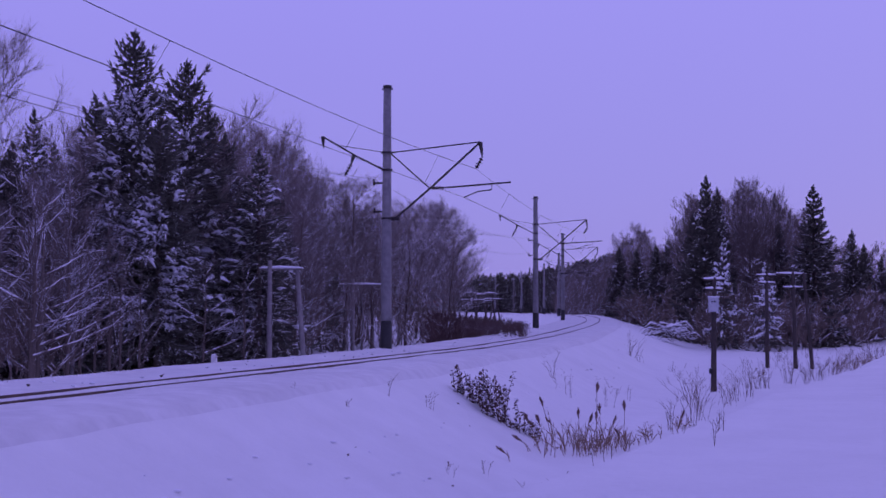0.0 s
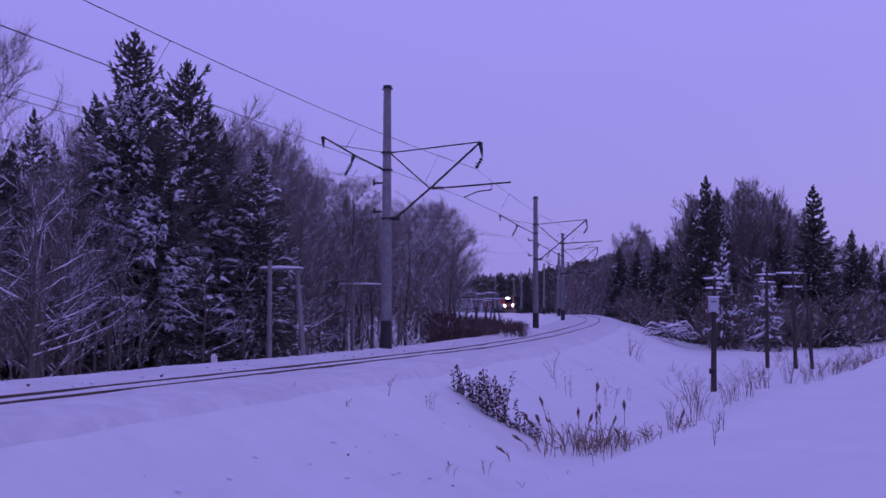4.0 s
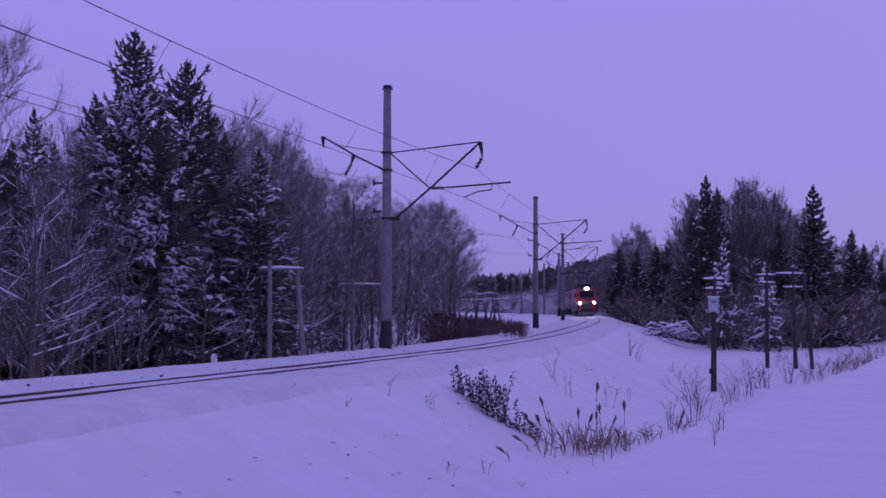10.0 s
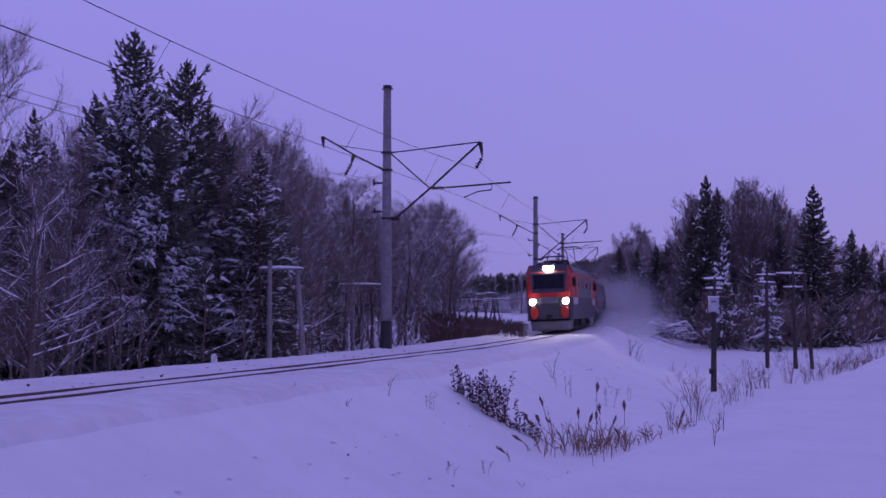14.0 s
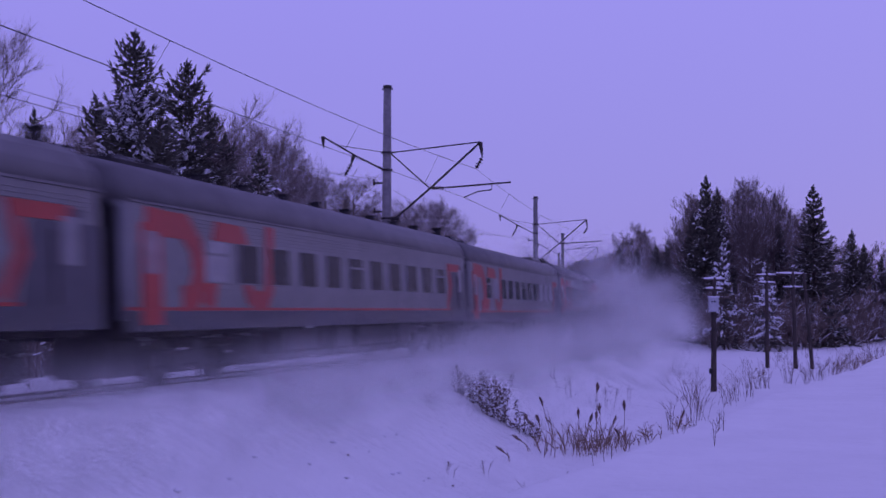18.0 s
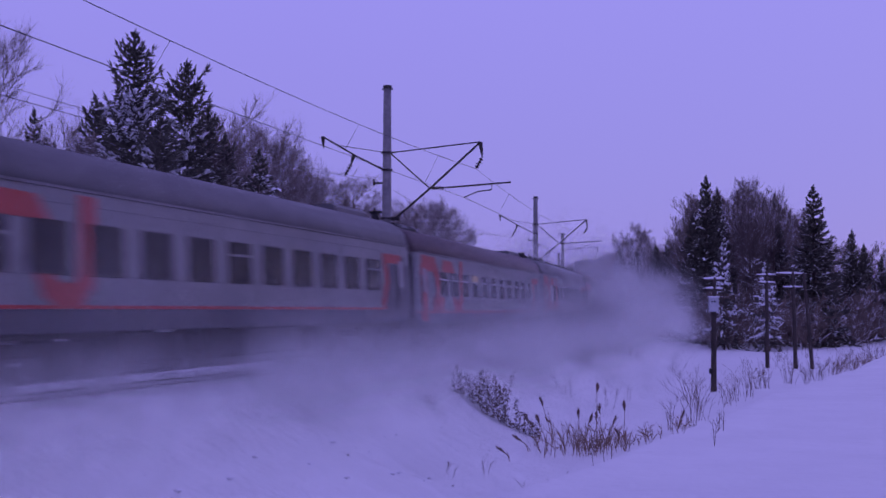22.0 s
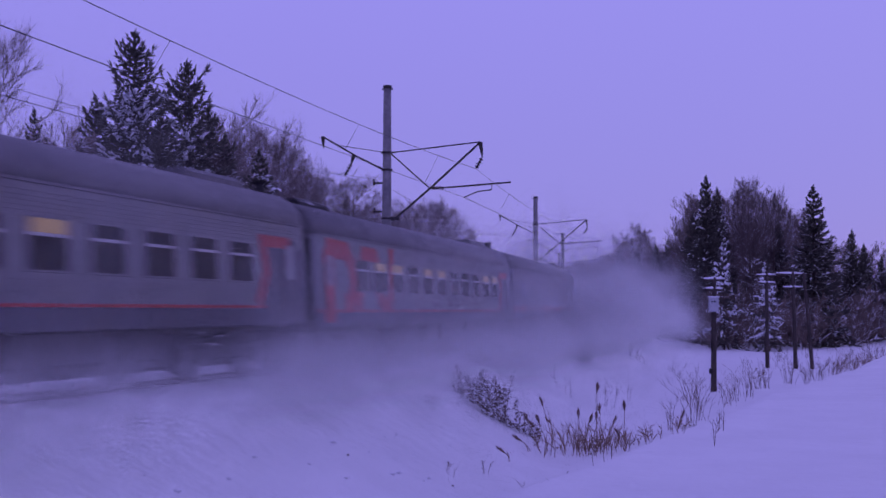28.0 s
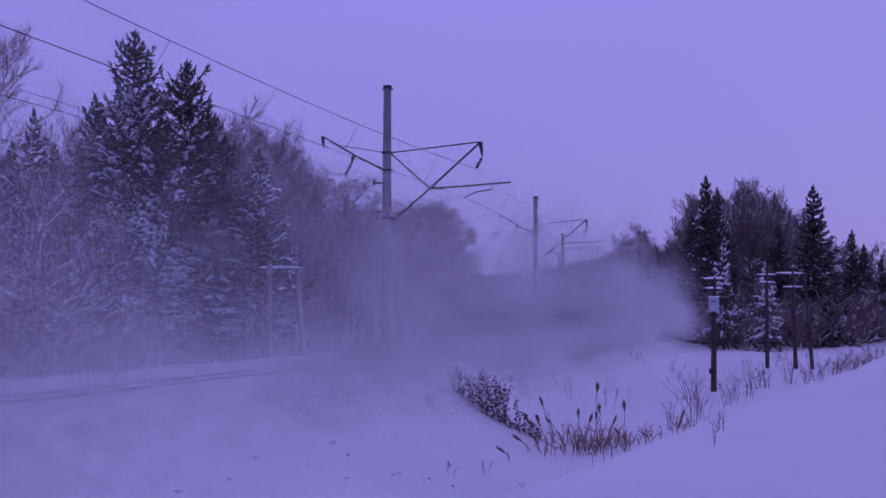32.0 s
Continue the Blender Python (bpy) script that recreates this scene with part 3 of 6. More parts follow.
def coach(kind, panes, roof_mat=M_ROOF, vents=True, extra=None):
    """A passenger coach; x forward, origin at rail height under its middle. panes: materials window by window."""
    ob = thing("passenger_coach", "grey passenger coach with red bands and a row of windows", "railway carriage", "coaches of the train")
    L = 11.95
    body = Geo()
    sec = rounded(1.53, 1.30, 4.38)
    xs = [(-L, 0.94), (-L + 0.12, 1.0), (L - 0.12, 1.0), (L, 0.94)]
    body.loft([[(x, y * k, z) for y, z in [(-1.53, 1.30), (1.53, 1.30), (1.53, 3.46), (-1.53, 3.46)]] for x, k in xs])
    part("body", body, M_GREY, ob, "light grey painted side walls")
    top = [(y, z) for y, z in sec if z >= 3.42]
    part("roof", Geo().loft([[(x, y * k, 3.44 + (z - 3.44) * (0.9 if k < 1 else 1)) for y, z in top] for x, k in xs]), roof_mat, ob, "arched sooty grey roof", True)
    for sd in (-1, 1):
        # corrugation beads, stripe and skirt
        for z in ([1.62, 1.72, 1.82, 1.92, 3.0, 3.08, 3.16, 3.24, 3.32] if kind != "smooth" else [1.85, 3.22]):
            part("bead", Geo().box(-L + 0.25, L - 0.25, sd * 1.525 if sd > 0 else sd * 1.546, sd * 1.546 if sd > 0 else sd * 1.525, z - 0.014, z + 0.014), M_GREY, ob)
        part("rain_strip", Geo().box(-L + 0.1, L - 0.1, min(sd * 1.52, sd * 1.57), max(sd * 1.52, sd * 1.57), 3.44, 3.49), M_ROOF, ob)
        part("red_stripe", Geo().box(-L + 0.05, L - 0.05, min(sd * 1.52, sd * 1.542), max(sd * 1.52, sd * 1.542), 1.47, 1.53), M_HAZERED, ob, "thin red stripe")
        part("skirt", Geo().box(-L + 0.02, L - 0.02, min(sd * 1.50, sd * 1.538), max(sd * 1.50, sd * 1.538), 1.08, 1.47, 0.012), M_DARK, ob, "slate blue lower band")
        # broad red strokes at the leading end and round the rear doorway
        strokes = (("red door post", 0.55, [(10.95, 1.47), (10.95, 3.4)]), ("broad red painted arch", 0.50, [(11.2, 3.12), (9.75, 3.12), (9.3, 2.75), (9.15, 2.2), (9.45, 1.72), (9.9, 1.70)]),
                   ("broad red slanting stroke", 0.52, [(8.86, 1.56), (8.25, 3.1)]), ("broad red painted hook", 0.40, [(8.45, 3.12), (7.3, 3.1), (7.08, 2.85), (7.0, 2.1), (6.88, 1.82), (6.6, 1.70), (6.1, 1.70), (5.84, 1.95), (5.78, 2.5), (5.75, 3.38)]),
                   ("thin red frame", 0.27, [(-11.0, 3.0), (-9.55, 3.0), (-9.75, 2.3), (-9.3, 1.58)]))
        for i, (lb, w, path) in enumerate(strokes):
            part("red_band", ribbon(path, w, sd, 1.5488 + 0.0009 * i), M_HAZERED, ob, lb)
        part("end_panel", painted([[(-9.6, 1.3), (-11.9, 1.3), (-11.9, 2.85), (-9.95, 2.85)]], sd, 1.5465), M_DARK, ob, "slate blue end panel")
        # doors with a pane
        for x in (11.05, -11.0):
            d = part("door", Geo().box(x - 0.36, x + 0.36, min(sd * 1.48, sd * 1.552), max(sd * 1.48, sd * 1.552), 1.2, 3.1, 0.01), M_HAZERED if x > 0 else M_DARK, ob, "entrance door")
            part("door_pane", Geo().box(x - 0.2, x + 0.2, min(sd * 1.5, sd * 1.558), max(sd * 1.5, sd * 1.558), 2.15, 2.95), M_PALEPANE, d)
            part("handrail", Geo().tube([(x + 0.48, sd * 1.6, 1.5), (x + 0.48, sd * 1.6, 2.7)], 0.02, 5), M_STEEL, d)
        # windows
        spots = [(8.45, extra or panes[0]), (6.85, panes[1])] + [(5.2 - 1.72 * k, pm) for k, pm in enumerate(panes[2:9])] + [(-6.84, panes[9]), (-8.5, panes[9])]
        if extra:
            spots += [(9.85, extra)]
        for i, (x, pm) in enumerate(spots):
            w = part("window", Geo().box(x - 0.53, x + 0.53, min(sd * 1.5, sd * 1.554), max(sd * 1.5, sd * 1.554), 2.02, 2.92, 0.01), M_BLACK if kind == "smooth" else M_GREY, ob)
            split = kind == "barred" or i % 5 == 0
            part("pane", Geo().box(x - 0.49, x + 0.49, min(sd * 1.5, sd * 1.560), max(sd * 1.5, sd * 1.560), 2.06, 2.60 if split else 2.89), M_GLASS if pm is M_DIMLIT and kind == "barred" else pm, w)
            if not split:
                continue
            part("vent_pane", Geo().box(x - 0.47, x + 0.47, min(sd * 1.5, sd * 1.560), max(sd * 1.5, sd * 1.560), 2.66, 2.89), M_VENTLIT if pm is M_DIMLIT and kind == "barred" else pm, w)
            part("transom", Geo().box(x - 0.5, x + 0.5, min(sd * 1.5, sd * 1.568), max(sd * 1.5, sd * 1.568), 2.605, 2.655), M_WHITE if kind == "barred" else M_GREY, w)
    if vents:
        for i in range(9):
            x = 9.6 - i * 2.3
            part("roof_vent", Geo().tube([(x, 0.55, 4.22), (x, 0.55, 4.44), (x, 0.55, 4.5)], [0.16, 0.16, 0.22], 8), M_UNDER, ob, "dark roof ventilator")
    else:
        part("roof_unit", Geo().box(-10.2, -7.6, -0.8, 0.8, 4.2, 4.52, 0.1), M_ROOF, ob, "low roof air unit")
    part("roof_hatch", Geo().box(8.3, 10.6, -0.6, 0.6, 4.25, 4.56, 0.12), M_UNDER, ob, "dark roof hatch")
    part("flue", Geo().tube([(-11.3, 0.7, 4.1), (-11.3, 0.7, 4.5), (-11.3, 0.7, 4.58)], [0.14, 0.14, 0.24], 8), M_UNDER, ob)
    part("flue", Geo().tube([(11.2, -0.3, 4.1), (11.2, -0.3, 4.55), (11.2, -0.3, 4.65)], [0.22, 0.22, 0.34], 8), M_UNDER, ob)
    for x in (-8.5, 8.5):
        bogie(ob, x)
    for x, w, name in ((3.4, 1.1, "battery_box"), (-2.2, 1.5, "water_tank"), (0.6, 0.6, "brake_box"), (-4.9, 0.5, "brake_box")):
        part(name, Geo().box(x - w, x + w, -1.3, 1.3, 0.45, 1.12, 0.08), M_UNDER, ob)
    part("sole_bar", Geo().box(-L + 0.1, L - 0.1, -1.2, 1.2, 0.98, 1.3), M_UNDER, ob)
    # Dark block added to close the gap where shade falls below the floor.
    part("shade_filler", Geo().box(-L + 0.9, L - 0.9, -0.65, 0.65, 0.24, 1.0, 0.08), M_UNDER, ob)
    for x in (-1, 1):
        part("gangway", Geo().loft([[(x * (L - 0.1), y, z) for y, z in ((-0.85, 1.15), (0.85, 1.15), (0.85, 3.3), (0.5, 3.65), (-0.5, 3.65), (-0.85, 3.3))], [(x * (L + 0.31), y, z) for y, z in ((-0.8, 1.2), (0.8, 1.2), (0.8, 3.25), (0.45, 3.6), (-0.45, 3.6), (-0.8, 3.25))]]), M_BLACK, ob, "black rubber gangway")
        part("end_wall", Geo().box(min(x * (L - 0.02), x * (L + 0.05)), max(x * (L - 0.02), x * (L + 0.05)), -1.40, 1.40, 1.15, 3.5, 0.2), M_BLACK, ob)
        for y in (-0.9, 0.9):
            part("buffer", Geo().tube([(x * L, y, 1.06), (x * (L + 0.2), y, 1.06), (x * (L + 0.27), y, 1.06)], [0.1, 0.1, 0.22], 8), M_UNDER, ob)
    return ob


def service_coach():
    ob = thing("service_coach", "dark grey service coach with white, red and blue bands", "railway carriage", "coaches of the train")
    L = 11.95
    xs = [(-L, 0.94), (-L + 0.12, 1.0), (L - 0.12, 1.0), (L, 0.94)]
    part("body", Geo().loft([[(x, y * k, z) for y, z in [(-1.53, 1.30), (1.53, 1.30), (1.53, 3.46), (-1.53, 3.46)]] for x, k in xs]), M_GREYDARK, ob, "dull grey side walls")
    top = [(y, z) for y, z in rounded(1.53, 1.3, 4.38) if z >= 3.42]
    part("roof", Geo().loft([[(x, y * k, 3.44 + (z - 3.44) * (0.9 if k < 1 else 1)) for y, z in top] for x, k in xs]), M_ROOF, ob, "arched sooty roof", True)
    for sd in (-1, 1):
        for z in (1.95, 2.6, 2.9, 3.2):
            part("bead", Geo().box(-L + 0.25, L - 0.25, min(sd * 1.52, sd * 1.546), max(sd * 1.52, sd * 1.546), z - 0.014, z + 0.014), M_GREYDARK, ob)
        for z0, z1, mt, lb in ((1.72, 1.90, M_WHITE, "white stripe"), (1.46, 1.72, M_RED, "red band"), (1.05, 1.46, M_BLUE, "blue lower band")):
            part("colour_band", Geo().box(-L + 0.9, L - 0.05, min(sd * 1.5, sd * 1.540), max(sd * 1.5, sd * 1.540), z0 + 0.002, z1 - 0.002), mt, ob, lb)
        part("end_band", painted([[(-L + 0.85, 1.15), (-L + 0.05, 1.15), (-L + 0.05, 3.0), (-L + 0.3, 2.9)]], sd), M_BLUE, ob, "blue end panel")
        part("rain_strip", Geo().box(-L + 0.1, L - 0.1, min(sd * 1.52, sd * 1.57), max(sd * 1.52, sd * 1.57), 3.44, 3.49), M_ROOF, ob)
        for x, pm in ((9.5, M_BLUE), (8.6, M_PALEPANE), (-8.6, M_GLASS), (-10.1, M_GLASS)):
            w = part("window", Geo().box(x - 0.45, x + 0.45, min(sd * 1.5, sd * 1.554), max(sd * 1.5, sd * 1.554), 2.05, 2.9, 0.01), M_GREYDARK, ob)
            part("pane", Geo().box(x - 0.36, x + 0.36, min(sd * 1.5, sd * 1.560), max(sd * 1.5, sd * 1.560), 2.12, 2.84), pm, w)
        for x in (4.2, -3.6):
            part("louvre", Geo().box(x - 0.6, x + 0.6, min(sd * 1.5, sd * 1.550), max(sd * 1.5, sd * 1.550), 2.98, 3.12), M_DARK, ob)
        for x in (11.1, -11.1):
            part("door", Geo().box(x - 0.36, x + 0.36, min(sd * 1.48, sd * 1.552), max(sd * 1.48, sd * 1.552), 1.2, 3.1, 0.01), M_DARK, ob)
    part("flue", Geo().tube([(-9.6, 0.5, 4.1), (-9.6, 0.5, 4.55), (-9.6, 0.5, 4.6)], [0.22, 0.22, 0.34], 8), M_UNDER, ob)
    for x in (-8.5, 8.5):
        bogie(ob, x)
    for x, w in ((3.4, 1.1), (-2.2, 1.5)):
        part("equipment_box", Geo().box(x - w, x + w, -1.3, 1.3, 0.45, 1.12, 0.08), M_UNDER, ob)
    part("sole_bar", Geo().box(-L + 0.1, L - 0.1, -1.2, 1.2, 0.98, 1.3), M_UNDER, ob)
    # Same added dark block, standing in for the shade under the coach.
    part("shade_filler", Geo().box(-L + 0.9, L - 0.9, -0.65, 0.65, 0.24, 1.0, 0.08), M_UNDER, ob)
    for x in (-1, 1):
        part("gangway", Geo().box(min(x * (L - 0.1), x * (L + 0.31)), max(x * (L - 0.1), x * (L + 0.31)), -0.8, 0.8, 1.15, 3.55, 0.2), M_BLACK, ob, "black rubber gangway")
        part("end_wall", Geo().box(min(x * (L - 0.02), x * (L + 0.05)), max(x * (L - 0.02), x * (L + 0.05)), -1.40, 1.40, 1.15, 3.5, 0.2), M_BLUE, ob)
        for y in (-0.9, 0.9):
            part("buffer", Geo().tube([(x * L, y, 1.06), (x * (L + 0.2), y, 1.06), (x * (L + 0.27), y, 1.06)], [0.1, 0.1, 0.22], 8), M_UNDER, ob)
            part("tail_lamp", Geo().tube([(x * (L + 0.05), y * 1.2, 3.1), (x * (L + 0.12), y * 1.2, 3.1)], 0.09, 8), M_RED, ob)
    return ob


def locomotive():
    """Electric locomotive, 21.7 m over its couplers, nose towards +x."""
    ob = thing("electric_locomotive", "grey and red electric locomotive with glowing headlamps", "locomotive")
    L = 10.45
    part("body", Geo().box(-7.95, 7.95, -1.54, 1.54, 2.28, 3.92, 0.02), M_GREY, ob, "light grey ribbed body")
    part("roof", Geo().loft([[(x, y * k, z) for y, z in ((-1.54, 3.90), (1.54, 3.90), (1.30, 4.42), (-1.30, 4.42))] for x, k in ((-9.4, 0.99), (-9.2, 1.0), (9.2, 1.0), (9.4, 0.99))]), M_DARK, ob, "sloping slate roof")
    part("lower_body", Geo().box(-7.95, 7.95, -1.55, 1.55, 0.82, 2.30, 0.03), M_DARK, ob, "slate blue lower body")
    # Underframe deepened nearly to the rails, its dark bulk standing in for shade.
    part("underframe", Geo().box(-9.3, 9.3, -1.05, 1.05, 0.12, 0.9, 0.1), M_UNDER, ob)
    for sd in (-1, 1):
        def flat(quad, depth):
            return painted([quad], sd, depth)

        part("roof_stripe", Geo().box(-8.0, 8.0, min(sd * 1.50, sd * 1.556), max(sd * 1.50, sd * 1.556), 3.74, 3.90), M_RED, ob, "red stripe under the roof")
        for i in range(8):
            z = 2.42 + i * 0.16
            part("rib", Geo().box(-6.1, 6.1, min(sd * 1.53, sd * 1.566), max(sd * 1.53, sd * 1.566), z - 0.022, z + 0.022), M_GREY, ob)
        for z in (1.1, 1.5, 1.85):
            part("rib", Geo().box(-6.1, 6.1, min(sd * 1.53, sd * 1.562), max(sd * 1.53, sd * 1.562), z - 0.015, z + 0.015), M_DARK, ob)
        part("rail_strip", Geo().box(-2.0, 2.6, min(sd * 1.53, sd * 1.575), max(sd * 1.53, sd * 1.575), 1.22, 1.27), M_STEEL, ob)
        for x in (-5.3, -1.5, 2.6, 5.6):
            w = part("porthole", Geo().tube([(x, sd * 1.53, 3.2), (x, sd * 1.575, 3.2)], 0.23, 12), M_STEEL, ob, "round side window")
            part("pane", Geo().tube([(x, sd * 1.53, 3.2), (x, sd * 1.58, 3.2)], 0.18, 12), M_GLASS if x < 0 else M_DIMLIT, w)
        part("name_panel", Geo().box(0.0, 1.5, min(sd * 1.5, sd * 1.572), max(sd * 1.5, sd * 1.572), 2.95, 3.3), M_RED, ob, "small red plate")
        for e in (-1, 1):
            part("cab_panel", flat([(e * 8.0, 2.28), (e * 8.0, 3.90), (e * 6.35, 3.74), (e * 7.0, 2.28)], 1.568), M_RED, ob, "slanting red cab panel")
            part("slant_stripe", flat([(e * 7.0, 2.28), (e * 6.35, 3.74), (e * 6.12, 3.74), (e * 6.8, 1.80), (e * 7.0, 1.80)], 1.564), M_WHITE, ob, "white slanting stripe")
            part("cab_stripe", flat([(e * 7.0, 1.80), (e * 9.9, 1.80), (e * 9.9, 2.28), (e * 7.0, 2.28)], 1.553), M_WHITE, ob, "white cab stripe")
            part("step", Geo().loft([[(e * x, y, 0.2) for x, y in ((9.25, sd * 1.0), (9.5, sd * 1.0), (9.5, sd * 1.25), (9.25, sd * 1.25))], [(e * x, y, 0.8) for x, y in ((9.1, sd * 0.9), (9.7, sd * 0.9), (9.7, sd * 1.4), (9.1, sd * 1.4))]]), M_WHITE, ob, "snow-caked cab step")
    for e in (-1, 1):
        low = [[(e * 7.9, y, z) for y, z in ((-1.54, 0.82), (1.54, 0.82), (1.54, 2.30), (-1.54, 2.30))], [(e * 10.15, y, z) for y, z in ((-1.50, 0.82), (1.50, 0.82), (1.50, 2.30), (-1.50, 2.30))], [(e * 10.48, y, z) for y, z in ((-1.28, 0.9), (1.28, 0.9), (1.28, 2.28), (-1.28, 2.28))]]
        cab = part("cab", Geo().loft([[(e * 7.9, y, z) for y, z in ((-1.545, 2.28), (1.545, 2.28), (1.545, 3.92), (1.30, 4.43), (-1.30, 4.43), (-1.545, 3.92))],
                               [(e * 9.6, y, z) for y, z in ((-1.545, 2.28), (1.545, 2.28), (1.53, 3.90), (1.26, 4.43), (-1.26, 4.43), (-1.53, 3.90))],
                               [(e * 10.1, y, z) for y, z in ((-1.50, 2.28), (1.50, 2.28), (1.44, 3.55), (1.15, 3.95), (-1.15, 3.95), (-1.44, 3.55))],
                               [(e * 10.46, y, z) for y, z in ((-1.36, 2.28), (1.36, 2.28), (1.32, 2.74), (1.1, 2.84), (-1.1, 2.84), (-1.32, 2.74))]]), M_RED, ob, "red driving cab")
        part("cab_roof", Geo().loft([[(e * x, y, z) for y, z in ((-1.56, z0), (1.56, z0), (1.32, z0 + 0.55), (-1.32, z0 + 0.55))] for x, z0 in ((7.9, 3.91), (9.6, 3.91), (9.66, 3.91))]), M_DARK, cab, "slate cab roof")
        part("lower_nose", Geo().loft(low), M_DARK, cab, "slate nose")
        part("face_frame", Geo().add([(e * 10.51, -1.08, 2.62), (e * 10.51, 1.08, 2.62), (e * 10.47, 1.08, 2.86), (e * 10.15, 1.22, 3.86), (e * 9.72, 1.2, 4.46), (e * 9.72, -1.2, 4.46), (e * 10.15, -1.22, 3.86), (e * 10.47, -1.08, 2.86), (e * 10.2, 0, 2.74), (e * 9.4, 0, 3.9)],
                                      [(0, 1, 2, 7), (7, 2, 3, 6), (6, 3, 4, 5), (0, 8, 1), (1, 8, 9, 2), (2, 9, 3), (3, 9, 4), (4, 9, 5), (5, 9, 6), (6, 9, 7), (7, 9, 8, 0)]), M_DARK, cab, "dark window surround")
        part("nose_panel", Geo().loft([[(e * 10.40, y, z) for y, z in ((-0.6, 1.9), (0.6, 1.9), (0.7, 2.34), (-0.7, 2.34))], [(e * 10.54, y, z) for y, z in ((-0.52, 1.95), (0.52, 1.95), (0.62, 2.30), (-0.62, 2.30))]]), M_GREY, cab, "pale nose panel")
        part("windscreen", Geo().add([(e * 10.53, -0.98, 2.92), (e * 10.53, 0.98, 2.92), (e * 10.21, 1.0, 3.80), (e * 10.21, -1.0, 3.80), (e * 10.2, -0.9, 2.85), (e * 10.2, 0.9, 2.85), (e * 9.8, 0.95, 3.7), (e * 9.8, -0.95, 3.7)], [(0, 1, 2, 3), (7, 6, 5, 4), (0, 4, 5, 1), (1, 5, 6, 2), (2, 6, 7, 3), (3, 7, 4, 0)]), M_GLASS, cab, "raked windscreen")
        for sd in (-1, 1):
            part("side_window", Geo().box(min(e * 8.85, e * 9.55), max(e * 8.85, e * 9.55), min(sd * 1.48, sd * 1.562), max(sd * 1.48, sd * 1.562), 2.95, 3.6, 0.01), M_GLASS, cab)
            part("cab_door", Geo().box(min(e * 7.75, e * 8.4), max(e * 7.75, e * 8.4), min(sd * 1.48, sd * 1.578), max(sd * 1.48, sd * 1.578), 2.3, 3.65, 0.01), M_RED, cab, "red cab door")
            part("mirror", Geo().box(min(e * 9.65, e * 9.8), max(e * 9.65, e * 9.8), min(sd * 1.5, sd * 1.72), max(sd * 1.5, sd * 1.72), 3.0, 3.5, 0.02), M_BLACK, cab)
            lampbox = part("buffer_lamp", Geo().tube([(e * 10.15, sd * 1.07, 2.04), (e * 10.50, sd * 1.07, 2.04)], 0.25, 12), M_STEEL, cab)
            if e > 0:
                part("lens", Geo().tube([(10.49, sd * 1.07, 2.04), (10.54, sd * 1.07, 2.04)], 0.20, 12), M_LAMP, lampbox, "glowing white lens")
            oval = [(sd * 1.0 + 0.27 * math.cos(6.283 * k / 12), 1.32 + 0.44 * math.sin(6.283 * k / 12)) for k in range(12)]
            part("bumper_surround", Geo().loft([[(e * 10.3, sd * 1.0 + (y - sd * 1.0) * 1.4, 1.30 + (z - 1.32) * 1.2) for y, z in oval], [(e * 10.50, sd * 1.0 + (y - sd * 1.0) * 1.3, 1.30 + (z - 1.32) * 1.15) for y, z in oval]]), M_BLACK, cab)
            part("bumper_pad", Geo().loft([[(e * 10.35, y, z) for y, z in oval], [(e * 10.58, y, z) for y, z in oval], [(e * 10.64, sd * 1.0 + (y - sd * 1.0) * 0.7, 1.32 + (z - 1.32) * 0.7) for y, z in oval]]), M_RED, cab, "tall red buffer cover")
        top = part("searchlight_box", Geo().box(min(e * 9.2, e * 9.98), max(e * 9.2, e * 9.98), -0.44, 0.44, 3.92, 4.56, 0.1), M_DARK, cab)
        if e > 0:
            for y in (-0.15, 0.15):
                part("lens", Geo().tube([(9.97, y, 4.20), (10.02, y, 4.20)], 0.15, 14), M_LAMPTOP, top, "dazzling searchlight lens")
        part("plough", Geo().loft([[(e * 9.6, y, z) for y, z in ((-1.35, 0.2), (1.35, 0.2), (1.4, 0.85), (-1.4, 0.85))], [(e * 10.55, y, z) for y, z in ((-1.15, 0.16), (1.15, 0.16), (1.2, 0.75), (-1.2, 0.75))], [(e * 10.75, y, z) for y, z in ((-0.6, 0.2), (0.6, 0.2), (0.65, 0.6), (-0.65, 0.6))]]), M_ROOF, cab, "snow-dusted plough")
        part("coupler", Geo().box(min(e * 10.4, e * 10.85), max(e * 10.4, e * 10.85), -0.2, 0.2, 0.9, 1.2, 0.05), M_UNDER, cab)
    part("gangway", Geo().box(-10.85, -10.4, -0.7, 0.7, 1.2, 3.3, 0.1), M_BLACK, ob)
    for x in (-6.6, 6.6):
        bogie(ob, x)
        bogie(ob, x * 0.62)
    part("equipment_box", Geo().box(-1.8, 1.8, -1.3, 1.3, 0.3, 0.9, 0.1), M_UNDER, ob)
    for x in (-7.4, -5.6, -3.6, -1.2, 1.1, 3.3, 5.4, 7.4):
        part("roof_insulator", Geo().tube([(x, 0.8, 4.38), (x, 0.8, 4.72)], [0.16, 0.08], 8).tube([(x, -0.5, 4.38), (x, -0.5, 4.72)], [0.16, 0.08], 8), M_INSUL, ob)
    part("roof_busbar", Geo().tube([(-7.4, 0.8, 4.74), (7.4, 0.8, 4.74)], 0.03, 5), M_STEEL, ob)
    for x, w, h in ((-4.6, 0.7, 4.62), (-2.2, 1.2, 4.82), (2.4, 1.5, 4.74), (4.6, 0.4, 4.95), (-8.3, 0.5, 4.75), (8.2, 0.6, 4.66)):
        part("roof_box", Geo().box(x - w, x + w, -0.9, 0.9, 4.38, h, 0.12), M_UNDER, ob)
